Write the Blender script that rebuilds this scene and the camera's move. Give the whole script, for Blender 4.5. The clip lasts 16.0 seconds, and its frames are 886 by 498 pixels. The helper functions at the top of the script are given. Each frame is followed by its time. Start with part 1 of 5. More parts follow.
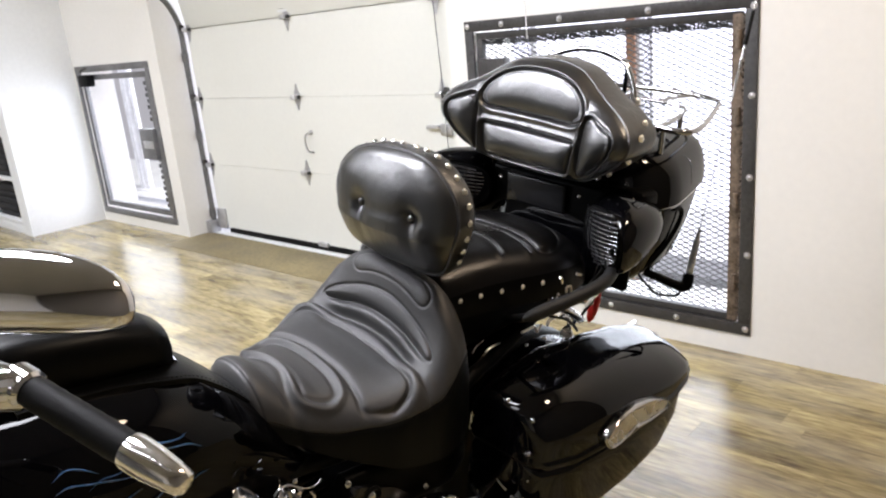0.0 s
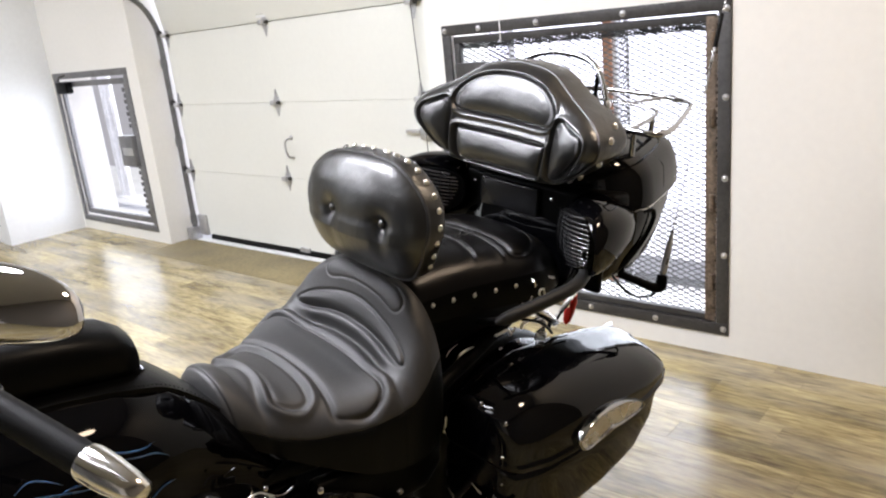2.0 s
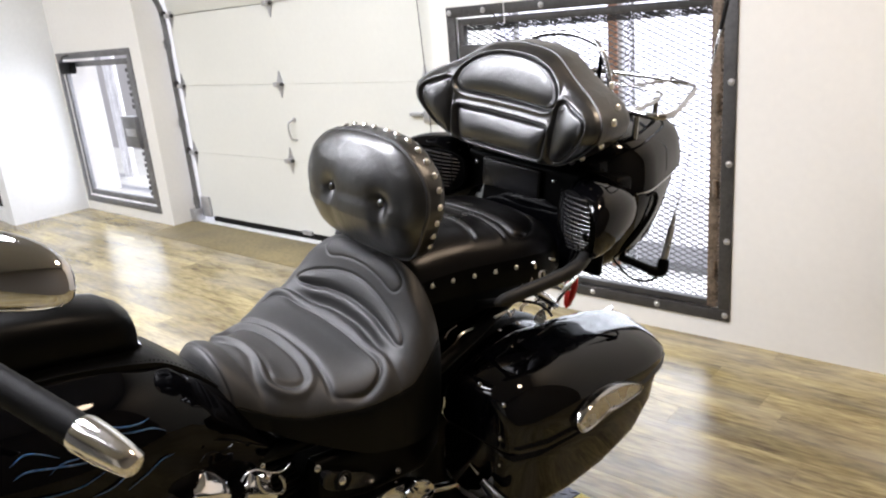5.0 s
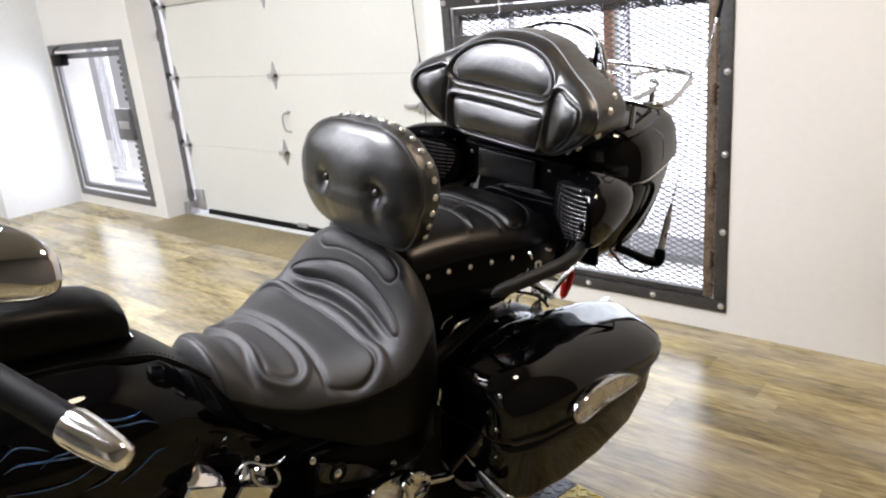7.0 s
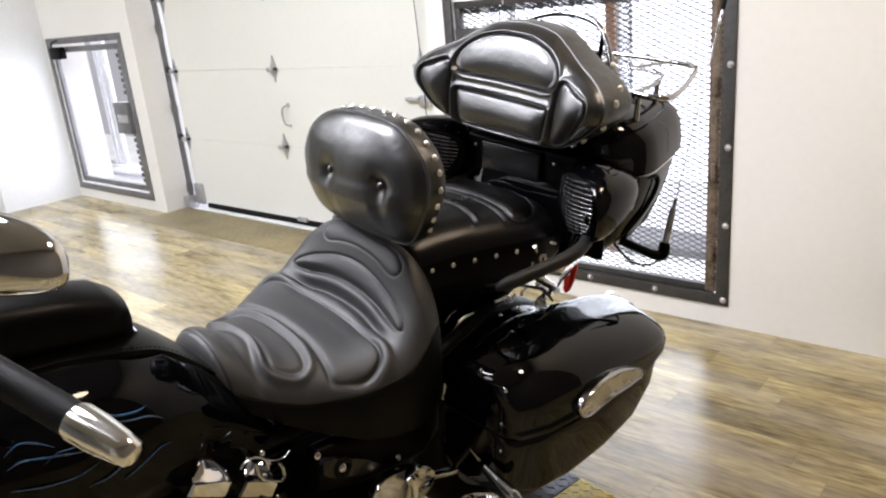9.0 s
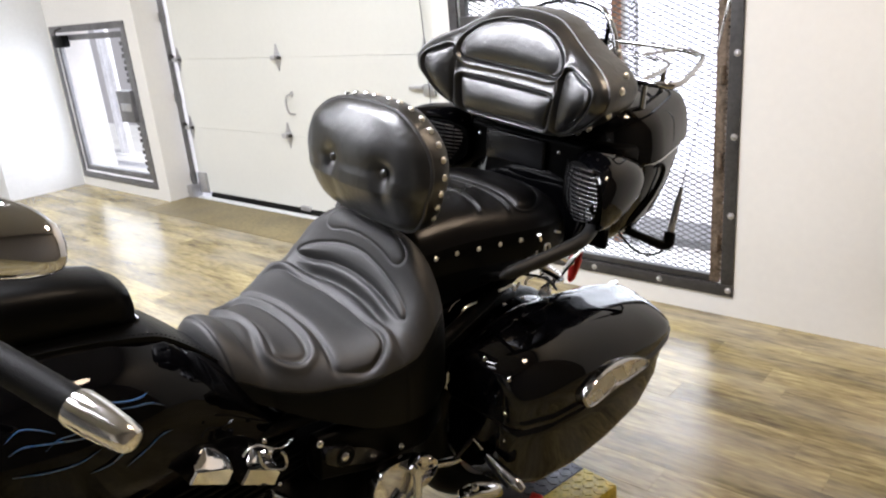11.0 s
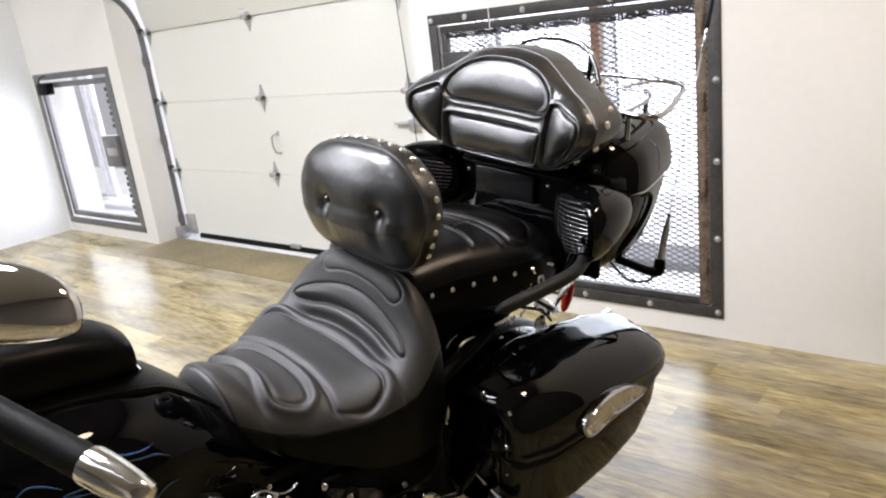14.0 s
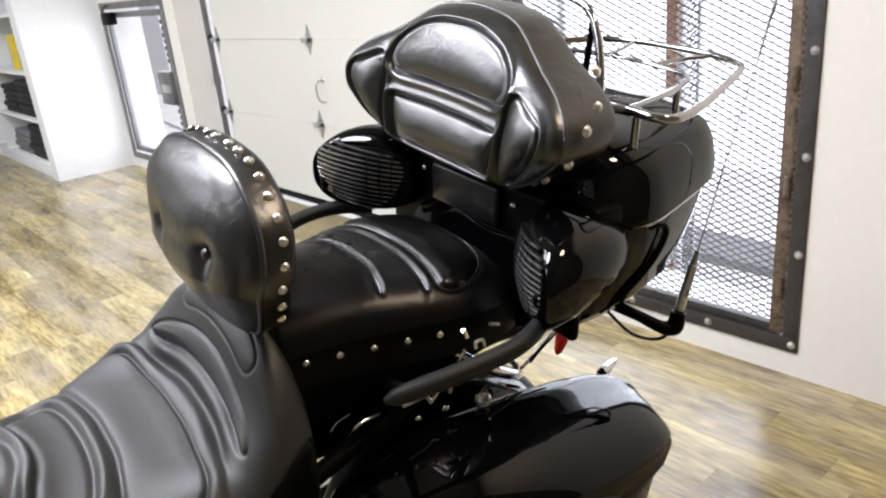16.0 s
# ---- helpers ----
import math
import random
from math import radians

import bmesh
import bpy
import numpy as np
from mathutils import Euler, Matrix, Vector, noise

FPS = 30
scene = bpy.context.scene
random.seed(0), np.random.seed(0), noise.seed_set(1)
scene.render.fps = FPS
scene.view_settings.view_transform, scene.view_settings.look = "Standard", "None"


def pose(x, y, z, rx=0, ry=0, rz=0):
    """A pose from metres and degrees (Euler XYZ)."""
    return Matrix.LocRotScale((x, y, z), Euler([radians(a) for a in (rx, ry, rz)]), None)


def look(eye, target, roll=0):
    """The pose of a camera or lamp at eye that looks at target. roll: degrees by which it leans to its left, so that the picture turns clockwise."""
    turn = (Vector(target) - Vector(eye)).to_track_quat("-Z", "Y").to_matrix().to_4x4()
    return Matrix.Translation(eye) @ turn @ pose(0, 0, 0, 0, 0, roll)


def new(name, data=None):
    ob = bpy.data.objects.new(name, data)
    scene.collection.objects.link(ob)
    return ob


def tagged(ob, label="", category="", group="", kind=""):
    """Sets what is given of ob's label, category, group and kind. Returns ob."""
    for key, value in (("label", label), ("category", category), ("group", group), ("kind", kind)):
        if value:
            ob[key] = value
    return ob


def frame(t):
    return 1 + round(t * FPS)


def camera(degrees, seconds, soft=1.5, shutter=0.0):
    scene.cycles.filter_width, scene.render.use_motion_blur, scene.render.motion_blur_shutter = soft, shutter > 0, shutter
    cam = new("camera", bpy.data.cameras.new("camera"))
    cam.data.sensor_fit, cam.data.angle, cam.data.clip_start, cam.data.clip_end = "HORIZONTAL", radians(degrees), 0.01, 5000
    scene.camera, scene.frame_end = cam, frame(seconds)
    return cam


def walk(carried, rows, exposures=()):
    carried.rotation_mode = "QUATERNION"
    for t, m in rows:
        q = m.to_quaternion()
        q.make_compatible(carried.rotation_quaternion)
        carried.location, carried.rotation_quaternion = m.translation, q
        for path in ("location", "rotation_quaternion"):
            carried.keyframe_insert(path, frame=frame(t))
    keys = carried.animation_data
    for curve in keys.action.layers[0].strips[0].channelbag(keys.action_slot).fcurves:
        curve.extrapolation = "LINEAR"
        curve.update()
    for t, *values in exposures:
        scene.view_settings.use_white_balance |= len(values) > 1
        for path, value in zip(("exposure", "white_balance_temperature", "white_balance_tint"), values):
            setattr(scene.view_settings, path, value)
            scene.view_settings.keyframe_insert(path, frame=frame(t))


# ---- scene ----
cam = camera(61.4, 16.0, soft=2.2)
PATH = [
    (0, (1.036, -2.923, 1.41), (-0.267, -1.513, 0.851), -5.2),
    (0.5, (1.043, -2.923, 1.416), (-0.243, -1.489, 0.877), -4.9),
    (1, (1.051, -2.916, 1.414), (-0.24, -1.489, 0.868), -5.0),
    (1.5, (1.054, -2.909, 1.409), (-0.232, -1.48, 0.855), -5.1),
    (2, (1.06, -2.903, 1.409), (-0.217, -1.467, 0.856), -5.6),
    (2.5, (1.064, -2.904, 1.403), (-0.227, -1.485, 0.838), -5.0),
    (3, (1.071, -2.897, 1.398), (-0.208, -1.469, 0.827), -5.3),
    (3.5, (1.076, -2.898, 1.402), (-0.203, -1.469, 0.834), -5.4),
    (6, (1.056, -2.891, 1.39), (-0.224, -1.478, 0.785), -5.0),
    (6.5, (1.057, -2.888, 1.389), (-0.221, -1.474, 0.782), -5.2),
    (7, (1.055, -2.888, 1.387), (-0.213, -1.466, 0.779), -5.2),
    (7.5, (1.049, -2.889, 1.386), (-0.217, -1.468, 0.771), -5.3),
    (8, (1.043, -2.888, 1.383), (-0.221, -1.469, 0.76), -5.4),
    (8.5, (1.04, -2.889, 1.385), (-0.218, -1.461, 0.771), -5.2),
    (9, (1.038, -2.889, 1.383), (-0.225, -1.468, 0.76), -5.2),
    (11.5, (1.031, -2.882, 1.375), (-0.236, -1.476, 0.728), -5.1),
    (12, (1.029, -2.883, 1.375), (-0.24, -1.48, 0.725), -5.1),
    (12.5, (1.025, -2.884, 1.371), (-0.249, -1.492, 0.707), -5.4),
    (13, (1.024, -2.88, 1.373), (-0.249, -1.483, 0.72), -6.1),
    (13.5, (1.019, -2.88, 1.383), (-0.261, -1.484, 0.741), -7.6),
    (14, (1.032, -2.902, 1.398), (-0.219, -1.452, 0.824), -7.0),
    (14.5, (1.05, -2.911, 1.404), (-0.169, -1.429, 0.841), -5.7),
    (15, (1.031, -2.798, 1.402), (-0.217, -1.34, 0.839), -5.7),
    (15.5, (1.031, -2.537, 1.399), (-0.316, -1.175, 0.823), -2.8),
    (16, (0.932, -2.278, 1.38), (-0.496, -1.062, 0.687), -5.4),
]
walk(cam, [(t, look(eye, target, roll)) for t, eye, target, roll in PATH])

# ---- world and lights ----
world = bpy.data.worlds.new("world")
world.use_nodes = True
scene.world = world
sky = world.node_tree.nodes.new("ShaderNodeTexSky")
sky.sky_type, sky.sun_disc = "NISHITA", False
sky.sun_elevation, sky.sun_rotation = radians(40), radians(150)
world.node_tree.links.new(sky.outputs[0], world.node_tree.nodes["Background"].inputs[0])
world.node_tree.nodes["Background"].inputs[1].default_value = 0.15

CEILING = 3.3


def ceiling_lamp(x, y, size, watts, colour=(0.96, 0.966, 1.055)):
    data = bpy.data.lights.new("ceiling_light", "AREA")
    data.shape, data.size, data.energy, data.color = "DISK", size, watts, colour
    ob = new("ceiling_light", data)
    ob.matrix_world = pose(x, y, CEILING - 0.06)
    return ob


LAMPS = [(-4.9, -2.2, 0.5, 25), (-2.0, -2.3, 0.9, 54), (-0.8, -2.3, 0.9, 103), (-0.7, -3.7, 0.8, 16), (-2.4, -3.4, 0.8, 57.0), (-3.9, -3.5, 0.8, 44.2), (-5.9, -3.9, 0.6, 46.6), (-5.4, -6.3, 0.8, 74.1), (-3.0, -5.4, 0.8, 76.1)]
for x_, y_, size_, watts_ in LAMPS:
    ceiling_lamp(x_, y_, size_, watts_)
ceiling_lamp(1.2, -1.0, 0.4, 36, (1.0, 0.78, 0.58))
sun = bpy.data.lights.new("sun", "SUN")
sun.energy, sun.angle, sun.color = 3.5, radians(0.6), (1.0, 0.97, 0.93)
new("sun", sun).matrix_world = look((6, 0.5, 6), (0, 1.4, 0))
day = bpy.data.lights.new("daylight_window", "AREA")
day.shape, day.size, day.size_y, day.energy, day.color = "RECTANGLE", 1.25, 1.15, 28, (0.84, 0.91, 1.0)
new("daylight_window", day).matrix_world = pose(-0.69, 0.32, 0.78, -90, 0, 0)
day = bpy.data.lights.new("daylight_gate", "AREA")
day.shape, day.size, day.size_y, day.energy, day.color = "RECTANGLE", 1.18, 1.18, 11, (0.86, 0.91, 1.0)
new("daylight_gate", day).matrix_world = pose(-5.2, 0.05, 0.74, -90, 0, 0)

SHOP = (-9.6, -7.2, 0.85, 2.55)
day = bpy.data.lights.new("daylight_shop_window", "AREA")
day.shape, day.size, day.size_y, day.energy, day.color = "RECTANGLE", SHOP[1] - SHOP[0] - 0.1, SHOP[3] - SHOP[2] - 0.1, 45, (0.96, 0.98, 1.0)
new("daylight_shop_window", day).matrix_world = pose((SHOP[0] + SHOP[1]) / 2, -7.52, (SHOP[2] + SHOP[3]) / 2, 90, 0, 0)


# ---- materials ----
def material(name, colour, rough=0.5, metal=0.0, coat=0.0, coat_rough=0.05, spread=0.15, scale=6.0, fine=90.0,
             bump=0.1, bump_scale=250.0, bump_dist=0.002, rough_spread=0.1, stretch=(1, 1, 1), second=None, spec=0.5, emit=0.0):
    m = bpy.data.materials.new(name)
    m.use_nodes = True
    nt = m.node_tree
    b = nt.nodes["Principled BSDF"]
    coord = nt.nodes.new("ShaderNodeTexCoord")
    mapping = nt.nodes.new("ShaderNodeMapping")
    mapping.inputs["Scale"].default_value = stretch
    nt.links.new(coord.outputs["Object"], mapping.inputs[0])

    def noise_node(sc, detail):
        n = nt.nodes.new("ShaderNodeTexNoise")
        n.inputs["Scale"].default_value, n.inputs["Detail"].default_value = sc, detail
        nt.links.new(mapping.outputs[0], n.inputs["Vector"])
        return n

    big, small = noise_node(scale, 5), noise_node(fine, 4)
    add = nt.nodes.new("ShaderNodeMath")
    add.operation = "MULTIPLY_ADD"
    add.inputs[1].default_value = 0.45
    nt.links.new(small.outputs[0], add.inputs[0])
    half = nt.nodes.new("ShaderNodeMath")
    half.operation = "MULTIPLY"
    half.inputs[1].default_value = 0.55
    nt.links.new(big.outputs[0], half.inputs[0])
    nt.links.new(half.outputs[0], add.inputs[2])
    ramp = nt.nodes.new("ShaderNodeValToRGB")
    dark = [c * (1 - spread) for c in colour]
    light = [min(1, c * (1 + spread)) for c in (second or colour)]
    ramp.color_ramp.elements[0].position, ramp.color_ramp.elements[1].position = 0.35, 0.65
    ramp.color_ramp.elements[0].color, ramp.color_ramp.elements[1].color = (*dark, 1), (*light, 1)
    nt.links.new(add.outputs[0], ramp.inputs[0])
    nt.links.new(ramp.outputs[0], b.inputs["Base Color"])
    rr = nt.nodes.new("ShaderNodeMapRange")
    rr.inputs["To Min"].default_value, rr.inputs["To Max"].default_value = max(0.0, rough - rough_spread), min(1, rough + rough_spread)
    nt.links.new(big.outputs[0], rr.inputs[0])
    nt.links.new(rr.outputs[0], b.inputs["Roughness"])
    b.inputs["Metallic"].default_value = metal
    b.inputs["Specular IOR Level"].default_value = spec
    b.inputs["Coat Weight"].default_value, b.inputs["Coat Roughness"].default_value = coat, coat_rough
    if bump:
        bm_ = nt.nodes.new("ShaderNodeBump")
        bm_.inputs["Strength"].default_value, bm_.inputs["Distance"].default_value = bump, bump_dist
        nt.links.new(noise_node(bump_scale, 3).outputs[0], bm_.inputs["Height"])
        nt.links.new(bm_.outputs[0], b.inputs["Normal"])
    if emit:
        b.inputs["Emission Color"].default_value, b.inputs["Emission Strength"].default_value = (*colour, 1), emit
    return m


WALL = material("wall_paint", (0.775, 0.762, 0.722), 0.6, spread=0.025, scale=1.2, fine=30, bump=0.12, bump_scale=160)
WHITE_WALL = material("white_paint", (0.77, 0.785, 0.79), 0.55, spread=0.035, scale=1.5, fine=30, bump=0.1, bump_scale=160)
# unseen walls, kept dark so that the black bike mirrors little
GREY_WALL = material("grey_wall_paint", (0.065, 0.064, 0.062), 0.7, spread=0.05, scale=1.2, fine=30, bump=0.1)
DARK_WALL = material("back_wall_paint", (0.085, 0.072, 0.056), 0.7, spread=0.05, scale=1.2, fine=30, bump=0.1)
DOOR_PAINT = material("door_enamel", (0.715, 0.72, 0.672), 0.38, spread=0.02, scale=2, fine=40, bump=0.06, bump_scale=300)
STEEL = material("dark_steel", (0.050, 0.048, 0.047), 0.5, 0.35, spread=0.35, scale=9, fine=70, bump=0.15, bump_scale=120)
GATE_STEEL = material("gate_steel", (0.16, 0.16, 0.165), 0.45, 0.3, spread=0.3, scale=9, fine=70, bump=0.15, bump_scale=120)
RUSTY = material("rusty_steel", (0.105, 0.078, 0.048), 0.65, 0.3, spread=0.5, scale=14, fine=90, bump=0.25, bump_scale=140, second=(0.16, 0.12, 0.09))
MESH_STEEL = material("mesh_steel", (0.07, 0.07, 0.072), 0.5, 0.3, spread=0.3, scale=15, fine=80, bump=0.0)
ZINC = material("zinc", (0.50, 0.50, 0.51), 0.38, 0.75, spread=0.2, scale=20, fine=150, bump=0.1)
TRACK = material("galvanised_track", (0.13, 0.13, 0.128), 0.55, 0.3, spread=0.25, scale=12, fine=90, bump=0.1)
CHROME = material("chrome", (0.60, 0.60, 0.62), 0.07, 1.0, spread=0.03, scale=10, fine=60, bump=0.0, rough_spread=0.03)
NICKEL = material("polished_nickel", (0.80, 0.78, 0.74), 0.28, 1.0, spread=0.05, scale=20, fine=90, bump=0.0, rough_spread=0.05)
CHROME_SOFT = material("brushed_aluminium", (0.62, 0.62, 0.63), 0.28, 1.0, spread=0.1, scale=12, fine=120, bump=0.05)
CHROME_WORN = material("worn_chrome", (0.74, 0.725, 0.71), 0.15, 1.0, spread=0.06, scale=14, fine=90, bump=0.03, rough_spread=0.06)
LEATHER = material("black_leather", (0.0022, 0.0021, 0.0021), 0.31, spread=0.3, scale=8, fine=160, bump=0.22, bump_scale=380, bump_dist=0.0014, rough_spread=0.07, spec=1.0)
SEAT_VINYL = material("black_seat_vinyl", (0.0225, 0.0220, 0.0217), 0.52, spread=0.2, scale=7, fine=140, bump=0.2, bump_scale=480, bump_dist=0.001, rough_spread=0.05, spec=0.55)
# seat vinyl again, darkened: the shade under the seat's edge is in this colour
SHADED_SKIRT = material("shaded_skirt_vinyl", (0.0024, 0.0025, 0.0024), 0.42, spread=0.25, scale=7, fine=140, bump=0.2, bump_scale=480, bump_dist=0.001, spec=0.10)
CONSOLE = material("console_leather", (0.0016, 0.0016, 0.0016), 0.33, spread=0.3, scale=8, fine=160, bump=0.12, bump_scale=420, spec=0.09)
PIPING = material("leather_piping", (0.006, 0.0056, 0.0056), 0.33, spread=0.2, bump=0.15, spec=1.0)
PAINT = material("black_paint", (0.0012, 0.0012, 0.0016), 0.30, coat=0.62, coat_rough=0.012, spread=0.2, scale=5, fine=50, bump=0.0, rough_spread=0.05, spec=0.0)
PANEL = material("satin_black_panel", (0.010, 0.010, 0.011), 0.22, spread=0.15, scale=6, fine=90, bump=0.03, spec=0.25)
RACK = material("satin_chrome", (0.43, 0.43, 0.44), 0.13, 1.0, spread=0.05, scale=12, fine=90, bump=0.0, rough_spread=0.05)
GRILLE = material("satin_grille", (0.30, 0.30, 0.31), 0.22, 0.95, coat=0.3, coat_rough=0.1, spread=0.2, bump=0.0, spec=0.8)
TANK_PAINT = material("tank_paint", (0.0012, 0.0012, 0.0016), 0.30, coat=0.33, coat_rough=0.012, spread=0.2, scale=5, fine=50, bump=0.0, rough_spread=0.05, spec=0.0)
PILLION = material("black_pillion_leather", (0.0020, 0.0018, 0.0018), 0.29, spread=0.3, scale=8, fine=160, bump=0.13, bump_scale=420, bump_dist=0.0012, rough_spread=0.06, spec=0.22)
PLASTIC = material("black_plastic", (0.0014, 0.0014, 0.0014), 0.42, spec=0.05, spread=0.25, scale=12, fine=160, bump=0.15, bump_scale=500)
GRIP_RAIL = material("matt_rail_coating", (0.014, 0.0138, 0.0135), 0.48, spread=0.25, scale=10, fine=120, bump=0.1, bump_scale=400, spec=0.25)
RUBBER = material("black_rubber", (0.0025, 0.0025, 0.0025), 0.5, spec=0.10, spread=0.3, scale=15, fine=160, bump=0.3, bump_scale=600)
RED_LENS = material("red_lens", (0.72, 0.022, 0.014), 0.3, spread=0.1, scale=20, fine=80, bump=0.0, coat=0.2)
BLUE_PAINT = material("blue_flame_paint", (0.035, 0.12, 0.30), 0.3, spread=0.5, scale=10, fine=60, bump=0.0, coat=0.8)
YELLOW_PLATE = material("yellow_tread_paint", (0.52, 0.38, 0.025), 0.5, spread=0.35, scale=12, fine=80, bump=0.3, second=(0.58, 0.45, 0.06))
BLACK_PLATE = material("dark_tread_plate", (0.05, 0.05, 0.06), 0.4, 0.5, spread=0.4, scale=12, fine=80, bump=0.3)
CONCRETE = material("pale_concrete", (0.68, 0.68, 0.68), 0.8, spread=0.1, scale=3, fine=40, bump=0.2)
DARK_CONCRETE = material("dark_concrete", (0.15, 0.15, 0.155), 0.8, spread=0.2, scale=5, fine=40, bump=0.2)
BROWN_POST = material("brown_post_paint", (0.30, 0.145, 0.085), 0.6, spread=0.25, scale=8, fine=60, bump=0.2)
PALE_POST = material("pale_post", (0.84, 0.84, 0.86), 0.7, spread=0.15, scale=8, fine=50, bump=0.2)
GREY_POST = material("weathered_post", (0.66, 0.66, 0.68), 0.7, spread=0.3, scale=8, fine=50, bump=0.2)
CLOTH_BLACK = material("black_cloth", (0.018, 0.018, 0.02), 0.85, spread=0.4, scale=14, fine=120, bump=0.4, bump_scale=200)
CLOTH_GREY = material("grey_cloth", (0.16, 0.16, 0.18), 0.85, spread=0.4, scale=14, fine=120, bump=0.4, bump_scale=200)
YELLOW_PACK = material("yellow_packaging", (0.72, 0.56, 0.03), 0.45, spread=0.1)
BLUE_PACK = material("blue_packaging", (0.02, 0.10, 0.45), 0.4, spread=0.15)
CEIL = material("ceiling_paint", (0.36, 0.345, 0.32), 0.8, spread=0.04, scale=1.5, fine=30, bump=0.1)
MAT_RUBBER = material("tan_floor_strip", (0.19, 0.150, 0.070), 0.5, spread=0.25, scale=4, fine=40, bump=0.15, second=(0.24, 0.195, 0.10))


def wrinkled(m, scale, strength, stretch=(1, 1, 1)):
    """Adds soft unevenness under a material's fine grain."""
    nt = m.node_tree
    b = nt.nodes["Principled BSDF"]
    fine_bump = b.inputs["Normal"].links[0].from_node
    coord = nt.nodes.new("ShaderNodeTexCoord")
    mapping = nt.nodes.new("ShaderNodeMapping")
    mapping.inputs["Scale"].default_value = stretch
    nt.links.new(coord.outputs["Object"], mapping.inputs[0])
    n = nt.nodes.new("ShaderNodeTexNoise")
    n.inputs["Scale"].default_value, n.inputs["Detail"].default_value, n.inputs["Distortion"].default_value = scale, 3, 0.6
    nt.links.new(mapping.outputs[0], n.inputs["Vector"])
    soft = nt.nodes.new("ShaderNodeBump")
    soft.inputs["Strength"].default_value, soft.inputs["Distance"].default_value = strength, 0.006
    nt.links.new(n.outputs[0], soft.inputs["Height"])
    nt.links.new(soft.outputs[0], fine_bump.inputs["Normal"])


wrinkled(LEATHER, 34, 0.30, (1, 1, 0.6))
wrinkled(PILLION, 24, 0.20)
wrinkled(SEAT_VINYL, 20, 0.10)
wrinkled(WALL, 5, 0.10)
wrinkled(WHITE_WALL, 5, 0.10)


def backdrop_material(name, colour, strength):
    m = bpy.data.materials.new(name)
    m.use_nodes = True
    nt = m.node_tree
    nt.nodes.remove(nt.nodes["Principled BSDF"])
    e = nt.nodes.new("ShaderNodeEmission")
    e.inputs[0].default_value, e.inputs[1].default_value = (*colour, 1), strength
    nt.links.new(e.outputs[0], nt.nodes["Material Output"].inputs[0])
    return m


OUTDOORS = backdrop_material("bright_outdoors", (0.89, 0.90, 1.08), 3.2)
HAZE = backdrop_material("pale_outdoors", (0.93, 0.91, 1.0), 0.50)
GLASS = bpy.data.materials.new("window_glass")
GLASS.use_nodes = True
GLASS.node_tree.nodes["Principled BSDF"].inputs["Transmission Weight"].default_value = 1.0
GLASS.node_tree.nodes["Principled BSDF"].inputs["Roughness"].default_value = 0.02


def plank_material():
    m = material("vinyl_plank", (0.185, 0.135, 0.053), 0.24, spread=0.32, scale=1.8, fine=10, bump=0.10, bump_scale=60,
                 stretch=(1.3, 7.5, 1), second=(0.41, 0.345, 0.175), rough_spread=0.07)
    nt = m.node_tree
    b = nt.nodes["Principled BSDF"]
    source = b.inputs["Base Color"].links[0].from_socket
    info = nt.nodes.new("ShaderNodeObjectInfo")
    coord = [n for n in nt.nodes if n.bl_idname == "ShaderNodeMapping"][0]
    shift = nt.nodes.new("ShaderNodeMath")
    shift.operation = "MULTIPLY"
    shift.inputs[1].default_value = 37.0
    nt.links.new(info.outputs["Random"], shift.inputs[0])
    comb = nt.nodes.new("ShaderNodeCombineXYZ")
    nt.links.new(shift.outputs[0], comb.inputs[0])
    nt.links.new(shift.outputs[0], comb.inputs[2])
    nt.links.new(comb.outputs[0], coord.inputs["Location"])
    tone = nt.nodes.new("ShaderNodeValToRGB")
    tone.color_ramp.elements[0].color, tone.color_ramp.elements[1].color = (0.70, 0.67, 0.60, 1), (1.20, 1.19, 1.17, 1)
    nt.links.new(info.outputs["Random"], tone.inputs[0])
    mix = nt.nodes.new("ShaderNodeMix")
    mix.data_type, mix.blend_type = "RGBA", "MULTIPLY"
    mix.inputs[0].default_value = 1.0
    nt.links.new(source, mix.inputs[6])
    nt.links.new(tone.outputs[0], mix.inputs[7])
    # a limed grey wash that runs across the planks
    geo = nt.nodes.new("ShaderNodeNewGeometry")
    wide = nt.nodes.new("ShaderNodeMapping")
    wide.inputs["Scale"].default_value = (0.9, 2.6, 1)
    nt.links.new(geo.outputs["Position"], wide.inputs[0])
    cloud = nt.nodes.new("ShaderNodeTexNoise")
    cloud.inputs["Scale"].default_value, cloud.inputs["Detail"].default_value = 1.7, 7
    nt.links.new(wide.outputs[0], cloud.inputs["Vector"])
    fac = nt.nodes.new("ShaderNodeMapRange")
    fac.inputs["From Min"].default_value, fac.inputs["From Max"].default_value = 0.42, 0.68
    fac.inputs["To Max"].default_value = 0.45
    nt.links.new(cloud.outputs[0], fac.inputs[0])
    wash = nt.nodes.new("ShaderNodeMix")
    wash.data_type = "RGBA"
    wash.inputs[7].default_value = (0.40, 0.375, 0.335, 1)
    nt.links.new(fac.outputs[0], wash.inputs[0])
    nt.links.new(mix.outputs[2], wash.inputs[6])
    nt.links.new(wash.outputs[2], b.inputs["Base Color"])
    return m


PLANK = plank_material()


